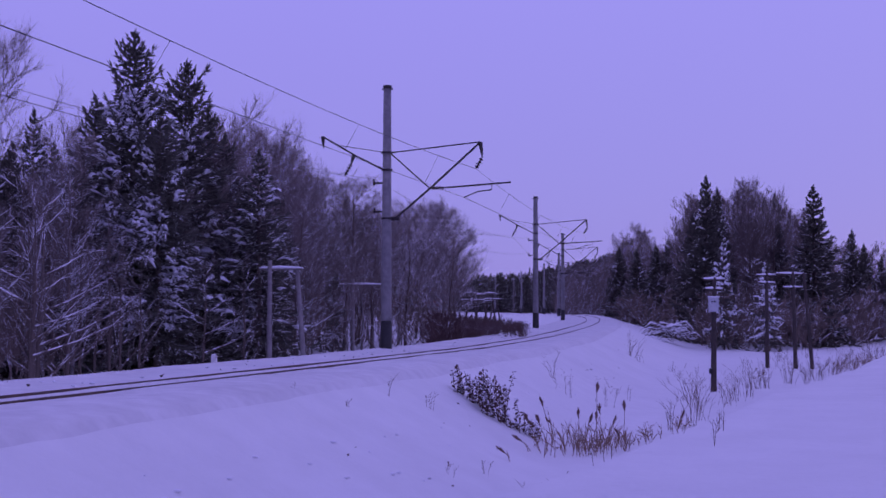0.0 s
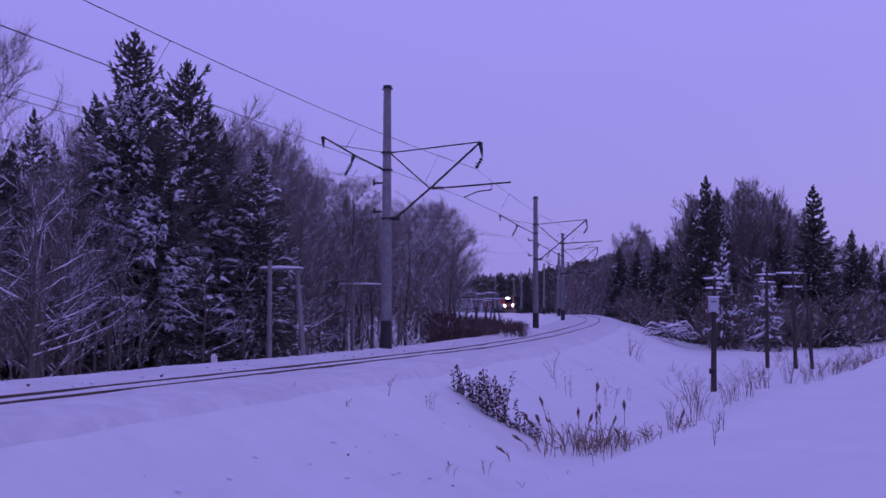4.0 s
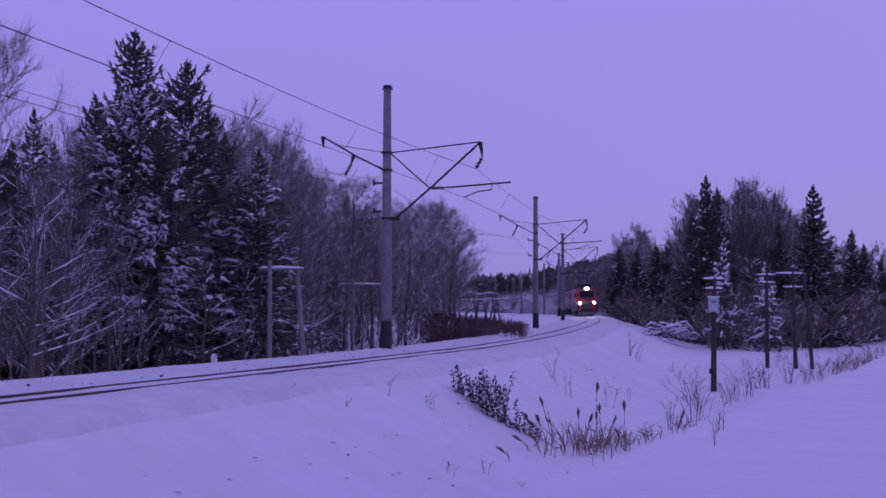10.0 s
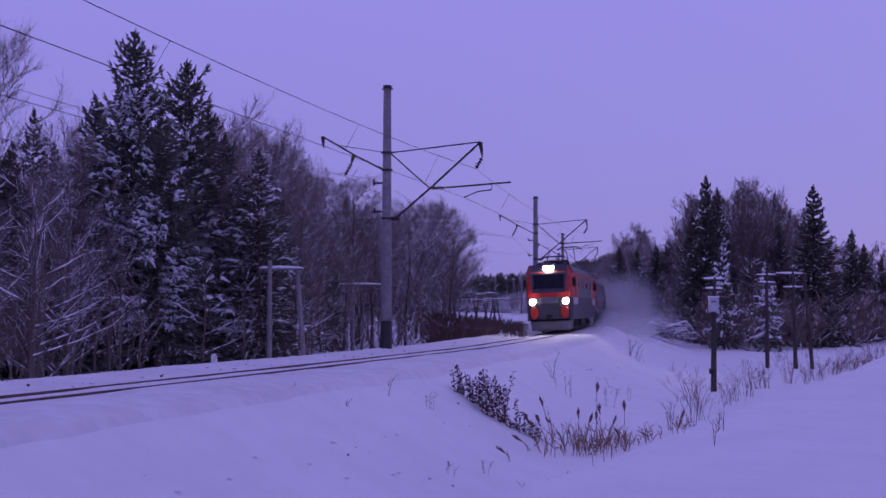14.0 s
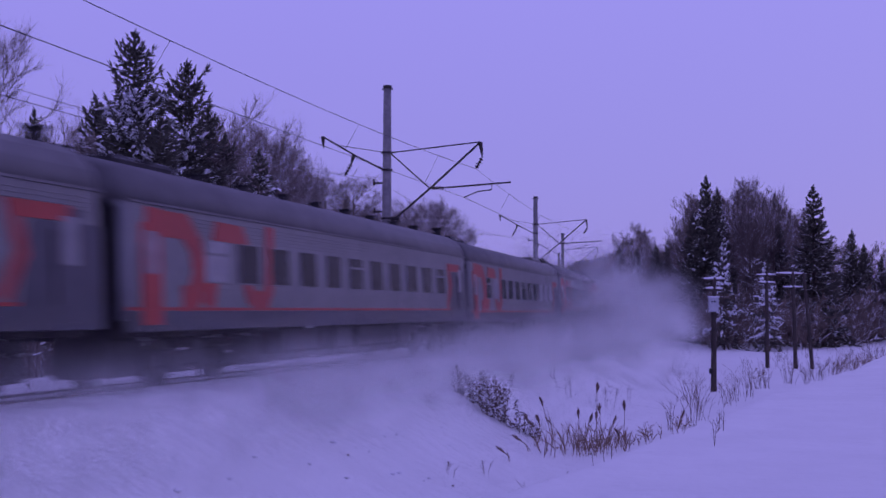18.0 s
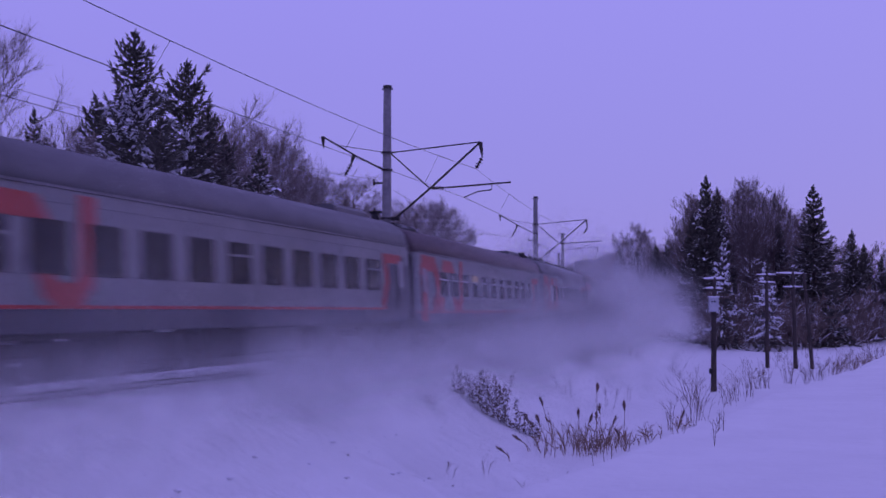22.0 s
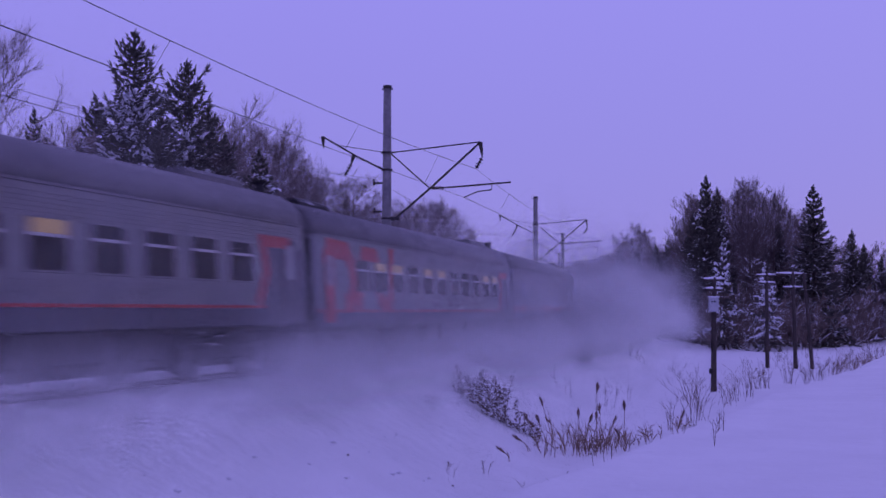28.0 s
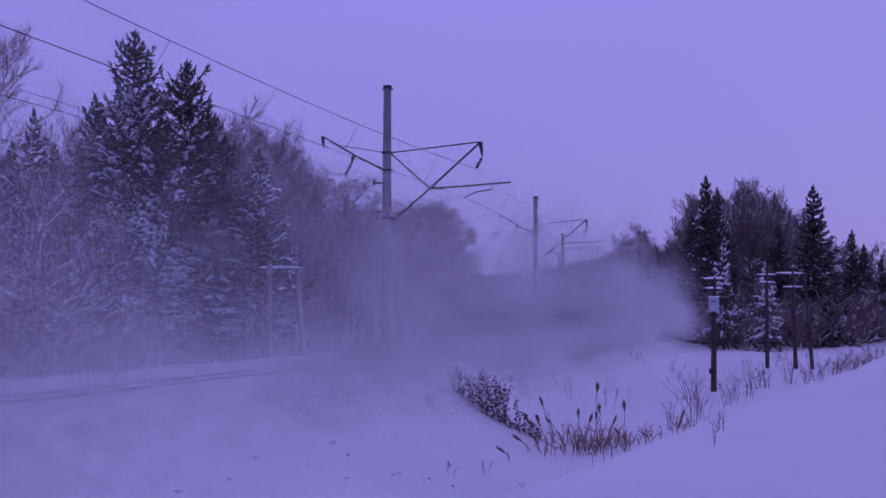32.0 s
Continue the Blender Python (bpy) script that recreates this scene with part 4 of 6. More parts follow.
    for x, up, d in ((-6.4, 1.7, -1), (6.4, 0.4, 1)):
        p = part("pantograph", Geo().tube([(x - 1.1, -0.55, 4.72), (x + 1.1, -0.55, 4.72)], 0.04, 5).tube([(x - 1.1, 0.55, 4.72), (x + 1.1, 0.55, 4.72)], 0.04, 5), M_STEEL, ob, "steel pantograph")
        knee = (x + d * 1.35, 0, 4.77 + up * 0.5)
        head = (x - d * 0.25, 0, 4.72 + up)
        for y in (-0.45, 0.45):
            part("lower_arm", Geo().tube([(x - d * 0.7, y, 4.77), (knee[0], y * 0.6, knee[2])], 0.04, 5), M_STEEL, p)
            part("upper_arm", Geo().tube([(knee[0], y * 0.6, knee[2]), (head[0], y * 0.7, head[2])], 0.03, 5), M_STEEL, p)
        for dx in (-0.25, 0.25):
            part("contact_strip", Geo().tube([(head[0] + dx, -0.95, head[2] - 0.18), (head[0] + dx, -0.65, head[2] + 0.03), (head[0] + dx, 0.65, head[2] + 0.03), (head[0] + dx, 0.95, head[2] - 0.18)], 0.03, 5), M_STEEL, p)
    return ob


M_GREYDARK = material("service_grey", (0.13, 0.127, 0.14), (0.095, 0.093, 0.105), 0.5, 0.1, scale=3)
D_, C_, Y_, W_ = M_GLASS, M_PALEPANE, M_LIT, M_DIMLIT
COACHES = [
    coach("ribbed", [C_, C_, C_, C_, C_, C_, C_, C_, C_, C_, C_], vents=True),
    coach("ribbed", [C_, D_, D_, D_, D_, D_, D_, D_, D_, D_, D_], vents=True),
    coach("ribbed", [D_, C_, D_, D_, D_, D_, D_, D_, C_, C_, D_], vents=False),
    coach("smooth", [D_, D_, D_, D_, D_, D_, D_, D_, D_, D_, D_], vents=False),
    coach("barred", [D_, D_, D_, W_, D_, D_, D_, D_, D_, D_, D_], M_ROOFRED, vents=False),
    coach("ribbed", [C_, W_, W_, D_, D_, W_, D_, W_, D_, W_, D_], M_ROOFRED, vents=False),
    coach("barred", [W_, W_, D_, W_, D_, D_, W_, D_, D_, D_], vents=False, extra=Y_),
    coach("barred", [D_, W_, W_, D_, W_, W_, D_, D_, D_, W_], vents=False),
]
ORDER = [0, 1, 2, 3, 2, 3, 4, 1, 5, 3, 1, 6, 7]


COACH_PITCH = 25.44


def build_train():
    far = pose(0, 600, -30)
    cars, used = [locomotive()], set()
    for k in ORDER:
        if k in used:
            cars.append(copy_thing(COACHES[k], far))
        else:
            used.add(k)
            cars.append(COACHES[k])
    cars.append(service_coach())
    for car in cars:
        car.scale = (1.02, 1.0, 1.0) if car is cars[0] else (COACH_PITCH / 24.54, 1.0, 1.0)
    return cars


TRAIN = build_train()


def vehicle_pose(s_mid, half):
    """Both bogies on the line; the nose looks down the line towards smaller s."""
    xa, ya, _ = track(s_mid - half)
    xb, yb, _ = track(s_mid + half)
    f = math.atan2(ya - yb, xa - xb)
    m = Matrix.Translation(((xa + xb) / 2, (ya + yb) / 2, track_z(s_mid))) @ Matrix.Rotation(f, 4, "Z")
    return m @ Matrix.Rotation(math.atan(CANT), 4, "X")


def motions():
    times = [i * 0.5 for i in range(65)]

    def front(t):
        """Where the nose stands on the line: steady on the far bend, a little quicker past the camera."""
        if t <= 14.5:
            return 65.33 - 26.0 * (t - 14.0) - float(np.interp(t, [13.0, 14.5], [0.0, 0.8]))
        if t <= 16.5:
            return 51.53 - 25.73 * (t - 14.5)
        lag = float(np.interp(t, [16.5, 19.5, 21.0, 23.0, 25.5, 27.5, 28.0, 28.5], [0.6, 0.45, -0.2, -0.6, -0.55, 0.2, 0.6, 1.4]))
        return -122.46 - 27.08 * (t - 21.0) + lag

    for i, car in enumerate(TRAIN):
        if i == 0:
            back, half = 11.1, 5.3
        else:
            back, half = 22.3 + COACH_PITCH * (i - 0.5), 8.8
        walk(car, [(t, vehicle_pose(front(t) + back, half)) for t in times])
    for piece, rows in DRIFTS:
        walk(piece, rows)


# ---- trees ----
def sprig(g, p, d, length, width, rnd):
    """One narrow tapering sprig."""
    d = d.normalized()
    a = d.cross(Vector((rnd.uniform(-1, 1), rnd.uniform(-1, 1), rnd.uniform(-0.3, 1))))
    a = a.normalized() * width if a.length > 1e-3 else Vector((width, 0, 0))
    o = len(g.v)
    q = p + d * (length * 0.3)
    g.v.extend([tuple(p), tuple(q + a), tuple(p + d * length), tuple(q - a)])
    g.f.append((o, o + 1, o + 2, o + 3))


def spruce_meshes(name, seed, h, spread, whorls, per, stations, snow, power=0.68, bare=0.1, dense=9, fine=0.045, needles=M_NEEDLE, patch=0.05, thick=1.0, droop=0.0):
    """Trunk, needle crown and the snow that lies on the boughs."""
    rnd = random.Random(seed)
    trunk, crown, load = Geo(), Geo(), Geo()
    bend = rnd.uniform(-0.1, 0.1)
    trunk.tube([(0, 0, -0.6), (0, 0, h * 0.3), (bend, 0, h * 0.7), (bend, 0, h)], [h * 0.014, h * 0.012, h * 0.006, 0.008], 7)
    for k in range(14):
        p = Vector((bend, 0, h * (0.955 + 0.04 * k / 14)))
        a = rnd.uniform(0, 6.283)
        sprig(crown, p, Vector((0.35 * math.cos(a), 0.35 * math.sin(a), 1)), 0.16, fine * 0.6, rnd)
    for i in range(whorls):
        u = 1 - (1 - (i + rnd.uniform(-0.3, 0.3)) / whorls) ** 1.12
        u = min(max(u, 0.0), 0.975)
        z = h * (bare + (1 - bare) * u)
        reach = spread * (1 - u) ** power * rnd.uniform(0.72, 1.14) * min(1.0, 0.25 + (1 - u) / 0.10)
        n = max(4, int(per * (0.6 + 0.4 * (1 - u)) + rnd.random()))
        a0 = rnd.uniform(0, 6.28)
        for j in range(n):
            a = a0 + 6.283 * j / n + rnd.uniform(-0.35, 0.35)
            ln = reach * rnd.uniform(0.6, 1.15)
            out = Vector((math.cos(a), math.sin(a), 0))
            side = Vector((-out.y, out.x, 0))
            rise = 0.62 * u - 0.34 * (1 - u) - droop + rnd.uniform(-0.13, 0.13)
            st = max(2, int(stations * (0.45 + 0.55 * ln / spread)))
            step = ln / st
            root = Vector((bend * u, 0, z))
            prev = root
            for k in range(1, st + 1):
                t = k / st
                p = root + out * (ln * t) + Vector((0, 0, ln * (rise * t + 0.26 * t * t * (0.5 + u))))
                fan = 1.15 - 0.55 * t
                for q in range(dense):
                    sd = q % 3 - 1
                    dv = out * rnd.uniform(0.4, 1.0) + side * (sd * rnd.uniform(0.4, 1.1) * fan) + Vector((0, 0, rnd.uniform(-0.55, 0.2) + 0.55 * u))
                    sprig(crown, prev.lerp(p, rnd.random()) - Vector((0, 0, rnd.uniform(0, 0.05))), dv, step * rnd.uniform(0.55, 1.0) + 0.07 * min(1.0, ln), fine * rnd.uniform(0.7, 1.3), rnd)
                if snow and 0.10 < u < (0.86 if patch > 0 else 0.96) and rnd.random() < snow * (0.3 + 0.9 * t) and noise.noise(Vector((p.x * 0.8 + seed, p.y * 0.8, p.z * 0.6))) > patch + 0.26 * u * (patch > 0):
                    # a slab of snow along the bough, and fingers that hang from it
                    up = Vector((0, 0, 0.035 * thick))
                    q0, q2 = prev.lerp(p, rnd.uniform(-0.2, 0.3)) + up, p + (p - prev) * rnd.uniform(0.0, 0.35) - Vector((0, 0, 0.04 * rnd.random()))
                    w = thick * rnd.uniform(0.035, 0.085)
                    load.tube([q0, q0.lerp(q2, 0.55) + up, q2], [w * 0.5, w, w * 0.35], 5)
                    for _ in range(2):
                        e = side * rnd.uniform(-1, 1) + out * rnd.uniform(0.0, 0.8) + Vector((0, 0, rnd.uniform(-0.9, -0.1)))
                        b0 = q0.lerp(q2, rnd.random()) + up * 0.5
                        ln2 = step * rnd.uniform(0.35, 0.8)
                        load.tube([b0, b0 + e * ln2 * 0.5 + up * 0.6, b0 + e * ln2], [w * 0.7, w * 0.6, w * 0.15], 4)
                    for _ in range(3):
                        dv = out * rnd.uniform(0.3, 1.0) + side * rnd.uniform(-0.9, 0.9) + Vector((0, 0, rnd.uniform(-0.8, 0.2)))
                        sprig(load, p + Vector((rnd.uniform(-0.5, 0.5) * step, rnd.uniform(-0.5, 0.5) * step, rnd.uniform(0.0, 0.08))), dv, step * rnd.uniform(0.5, 0.9), fine * rnd.uniform(0.8, 1.8), rnd)
                prev = p
            # upturned bough tips
            for q in range(3):
                dv = out * rnd.uniform(0.3, 0.9) + side * rnd.uniform(-0.4, 0.4) + Vector((0, 0, rnd.uniform(0.2, 0.6) + 0.6 * u))
                sprig(crown, prev, dv, min(0.34, 0.1 + 0.22 * ln) * rnd.uniform(0.7, 1.2), fine * rnd.uniform(0.7, 1.2), rnd)
    return trunk.mesh("trunk", M_BARK, True), crown.mesh("crown", needles), (load.mesh("snow_load", M_SNOWLOAD, True) if load.v else None)


def bare_meshes(seed, h, spread, limbs, subs, twigs, mat_trunk, mat_twig, upward=0.9, thick=1.0, low=0.28, ridge=0.0):
    """A leafless tree: trunk, limbs, branches and fine twigs."""
    rnd = random.Random(seed)
    trunk, crown, load = Geo(), Geo(), Geo()
    lean = Vector((rnd.uniform(-0.05, 0.05), rnd.uniform(-0.05, 0.05), 1))
    path = [Vector((0, 0, -0.6))] + [lean * (h * t) + Vector((rnd.uniform(-1, 1), rnd.uniform(-1, 1), 0)) * 0.012 * h for t in (0.2, 0.4, 0.6, 0.8)] + [lean * (h * 0.97)]
    rad = [0.011 * h * thick, 0.0095 * h * thick, 0.0075 * h * thick, 0.0055 * h * thick, 0.003 * h, 0.008]
    trunk.tube(path, rad, 6)

    def on_trunk(t):
        f = t * 5
        i = min(int(f), 4)
        return path[i].lerp(path[i + 1], f - i)

    def away(d, angle):
        ax = d.cross(Vector((rnd.uniform(-1, 1), rnd.uniform(-1, 1), rnd.uniform(-0.4, 0.4))))
        ax = ax.normalized() if ax.length > 1e-3 else Vector((1, 0, 0))
        return (Matrix.Rotation(angle, 3, ax) @ d).normalized()

    for i in range(limbs):
        t = low + (0.98 - low) * (i + rnd.random()) / limbs
        base = on_trunk(t)
        a = rnd.uniform(0, 6.283)
        d = Vector((math.cos(a), math.sin(a), upward * rnd.uniform(0.6, 1.6))).normalized()
        ln = spread * (1.15 - 0.75 * t) * rnd.uniform(0.7, 1.2)
        p1 = base + d * ln * 0.5
        d2 = (d + Vector((0, 0, 0.35 * upward))).normalized()
        p2 = p1 + d2 * ln * 0.5
        r = 0.0075 * ln * thick + 0.006
        crown.tube([base, p1, p2], [r, r * 0.65, r * 0.2], 4, False)
        if ridge and rnd.random() < 0.55:
            up = Vector((0, 0, r * 0.8 + ridge * 0.35))
            load.tube([base.lerp(p1, rnd.uniform(0.0, 0.6)) + up * 0.6, p1 + up, p1.lerp(p2, 0.5) + up * 0.8, p2], [ridge * 0.4, ridge, ridge * 0.7, ridge * 0.25], 4, False)
        for j in range(subs):
            u = rnd.uniform(0.2, 1.0)
            b = base.lerp(p1, u * 2) if u < 0.5 else p1.lerp(p2, u * 2 - 1)
            e = away(d2, rnd.uniform(0.4, 0.95))
            e = (e + Vector((0, 0, 0.3 * upward))).normalized()
            l2 = ln * rnd.uniform(0.22, 0.5)
            c = b + e * l2
            crown.tube([b, c], [r * 0.36 + 0.002, 0.0035 * thick + 0.0012], 3, False)
            if ridge and rnd.random() < 0.3:
                load.tube([b + Vector((0, 0, ridge * 0.5)), b.lerp(c, 0.5) + Vector((0, 0, ridge * 0.6)), c], [ridge * 0.35, ridge * 0.55, ridge * 0.2], 3, False)
            for k in range(twigs):
                v = rnd.uniform(0.15, 1.0)
                f = away(e, rnd.uniform(0.3, 0.9))
                s0 = b.lerp(c, v)
                l3 = l2 * rnd.uniform(0.35, 1.0)
                s1 = s0 + f * l3 + Vector((0, 0, 0.22 * upward * l3))
                w = 0.0055 * thick + 0.0015
                o = len(crown.v)
                sx, sy = rnd.choice(((w, 0.0), (w * 0.7, w * 0.7), (w * 0.8, -w * 0.6)))
                crown.v.extend([(s0.x + sx, s0.y + sy, s0.z), (s0.x - sx, s0.y - sy, s0.z), tuple(s1)])
                crown.f.append((o, o + 1, o + 2))
    made = (trunk.mesh("trunk", mat_trunk, True), crown.mesh("crown", mat_twig))
    return made + ((load.mesh("snow_load", M_SNOWLOAD, True),) if ridge else ())


SPRUCE_H = 10.0
SPRUCE = [spruce_meshes("spruce", 11, 10.0, 2.05, 44, 9, 5, 1.5, 0.72, dense=13, fine=0.030, droop=0.08, patch=0.02),
          spruce_meshes("spruce", 12, 10.0, 2.3, 38, 8, 5, 1.7, 0.62, dense=14, fine=0.030, droop=0.10, thick=1.35, patch=0.001),
          spruce_meshes("spruce", 13, 10.0, 1.8, 40, 8, 4, 1.2, 0.85, dense=13, fine=0.030, droop=0.16, patch=0.04)]
SPRUCE_FAR = [spruce_meshes("spruce", 21, 10.0, 1.75, 42, 9, 4, 0.10, 0.80, dense=12, fine=0.05, needles=M_NEEDLEFAR, droop=0.14, bare=0.04),
              spruce_meshes("spruce", 22, 10.0, 1.5, 40, 9, 4, 0.14, 0.85, dense=12, fine=0.05, needles=M_NEEDLEFAR, droop=0.2, bare=0.04)]
SPRUCE_WHITE = [spruce_meshes("spruce", 31, 10.0, 2.7, 19, 6, 4, 1.0, 0.75, dense=10, patch=-0.08, thick=2.2, droop=0.22, needles=M_NEEDLEFAR)]
BARE = [bare_meshes(41, 10, 2.9, 40, 10, 17, M_BIRCH, M_TWIG, 0.8, 0.75), bare_meshes(42, 10, 3.2, 38, 10, 17, M_BARK, M_TWIG, 0.7, 0.75), bare_meshes(43, 10, 2.5, 40, 10, 17, M_BIRCH, M_TWIG, 1.0, 0.75),
        bare_meshes(44, 10, 3.2, 26, 8, 8, M_BARK, M_SNOWTWIG, 0.45, 1.1, ridge=0.022)]
BARE_FAR = [bare_meshes(51, 10, 2.8, 32, 9, 14, M_BIRCH, M_TWIGFAR, 0.8, 1.2), bare_meshes(52, 10, 2.5, 32, 9, 14, M_BARK, M_TWIGFAR, 1.1, 1.2),
            bare_meshes(53, 10, 3.0, 24, 7, 8, M_BARK, M_SNOWTWIG, 0.4, 1.2, 0.12, ridge=0.03)]
SNOWBUSH = [bare_meshes(61, 10, 5.0, 15, 6, 5, M_BARK, M_SNOWTWIG, 0.55, 1.6, 0.05, ridge=0.024), bare_meshes(62, 10, 4.4, 14, 6, 5, M_BARK, M_SNOWTWIG, 0.8, 1.6, 0.03, ridge=0.022),
            bare_meshes(63, 10, 6.2, 9, 4, 4, M_BARK, M_SNOWTWIG, 0.3, 1.6, 0.15, ridge=0.03)]
THICKET = [bare_meshes(65, 10, 6.0, 9, 4, 10, M_BARK, M_BRUSH, 1.0, 2.2, 0.02)[1], bare_meshes(66, 10, 5.0, 9, 4, 10, M_BARK, M_BRUSH, 1.5, 2.2, 0.02)[1]]
THICK_LOW = [bare_meshes(69, 10, 5.0, 10, 5, 10, M_BARK, M_BRUSH, 1.0, 3.2, 0.02)[1], bare_meshes(70, 10, 4.5, 10, 5, 10, M_BARK, M_BRUSH, 1.5, 3.2, 0.02)[1]]
THICK_FAR = [bare_meshes(67, 10, 5.0, 9, 4, 10, M_BARK, M_BRUSH, 1.0, 6.0, 0.02)[1], bare_meshes(68, 10, 4.5, 9, 4, 10, M_BARK, M_BRUSH, 1.5, 6.0, 0.02)[1]]
LABELS = {"spruce_tree": "dark spruce with snow lying on its drooping boughs", "bare_tree": "leafless birch with fine frosted twigs",
          "snowy_spruce": "small spruce bowed under thick snow", "snowy_sapling": "bare sapling with snow-laden slanting branches"}


def tree(name, meshes, x, y, h, group, wide=1.0, turn=0.0, z=None, label=""):
    ob = thing(name, label or LABELS[name], "tree", group, m=pose(x, y, gz(x, y) if z is None else z, 0, 0, turn))
    ob.scale = (h / 10.0 * wide, h / 10.0 * wide, h / 10.0)
    for nm, me in zip(("trunk", "crown", "snow_load"), meshes):
        if me:
            tagged(part(nm, me, None, ob), kind="" if nm == "trunk" else "stuff")
    return ob


def upto(px, py, d):
    """x, and the height over the camera's level, of a tree top seen in that direction at the distance d."""
    return (px - 784.0) / 2119.0 * d, 1.675 + (547.5 - py) / 2119.0 * d


def top_tree(name, meshes, px, py, d, group, wide=1.0, turn=0.0, label=""):
    x, z = upto(px, py, d)
    g = gz(x, d)
    return tree(name, meshes, x, d, z - g, group, wide, turn, g, label)


def left_forest():
    grp = "trees of the wood behind the track"
    for px, py, d, k, w in ((232, 48, 56, 0, 1.0), (325, 103, 58, 1, 0.92), (165, 168, 60, 0, 0.95), (57, 190, 58, 2, 1.0), (458, 262, 58, 2, 1.3), (395, 235, 62, 0, 0.95), (12, 262, 54, 0, 0.9),
                            (92, 250, 64, 2, 1.1), (280, 205, 54, 1, 1.0), (205, 185, 60, 2, 1.0), (365, 185, 62, 0, 1.0), (425, 330, 60, 1, 1.0), (130, 300, 54, 1, 0.9), (500, 350, 70, 2, 1.0), (590, 470, 80, 2, 1.0)):
        top_tree("spruce_tree", SPRUCE[k], px, py, d, grp, w, px * 7 % 360)
    sky_x = [-150, 0, 60, 110, 200, 380, 405, 470, 520, 545, 570, 605, 630, 650, 690, 730, 765, 795, 815]
    sky_y = [200, 232, 248, 240, 200, 215, 208, 243, 262, 312, 345, 325, 345, 378, 392, 372, 362, 395, 455]
    rnd = random.Random(5)
    front_x, front_d = [-150, 0, 200, 400, 600, 700, 820], [40, 44, 50, 58, 72, 82, 98]
    for i, (px, py) in enumerate([(-14, 70), (412, 210), (440, 222), (478, 246), (505, 255), (555, 335), (585, 330), (608, 326), (655, 385), (690, 392), (735, 368), (762, 362), (785, 380), (800, 410), (625, 352), (640, 372), (655, 380), (672, 388), (705, 385), (718, 378), (748, 365), (776, 372), (792, 392), (804, 425), (812, 455), (570, 335), (545, 318), (118, 235), (808, 450), (530, 300)]):
        d = float(np.interp(px, front_x, front_d)) * rnd.uniform(1.12, 1.4)
        top_tree("bare_tree", BARE[i % 3], px, py, d, grp, rnd.uniform(0.9, 1.2) * (1.2 if px > 540 else 1.0), rnd.uniform(0, 360))
    for i in range(110):
        px = rnd.uniform(-140, 810)
        d = float(np.interp(px, front_x, front_d)) * rnd.uniform(1.02, 1.75)
        py = float(np.interp(px, sky_x, sky_y)) + rnd.uniform(8, 150)
        if px < 480 and rnd.random() < 0.33:
            top_tree("spruce_tree", SPRUCE_FAR[i % 2], px, py, d, grp, rnd.uniform(0.9, 1.3), rnd.uniform(0, 360))
        else:
            top_tree("bare_tree", BARE[(0, 3, 1, 2, 3)[i % 5]] if d < 90 else BARE_FAR[i % 3], px, py, d, grp, rnd.uniform(0.8, 1.2), rnd.uniform(0, 360))
    for i in range(34):
        px = rnd.uniform(-120, 230) if i % 2 else rnd.uniform(120, 790)
        d = float(np.interp(px, front_x, front_d)) * rnd.uniform(0.90, 1.02)
        py = rnd.uniform(300, 500) if px < 200 else rnd.uniform(420 if px < 560 else 470, 580)
        x, z = upto(px, py, d)
        tree("snowy_sapling", SNOWBUSH[i % 3], x, d, z - gz(x, d), "saplings at the wood's edge", rnd.uniform(0.5, 0.8), rnd.uniform(0, 360))


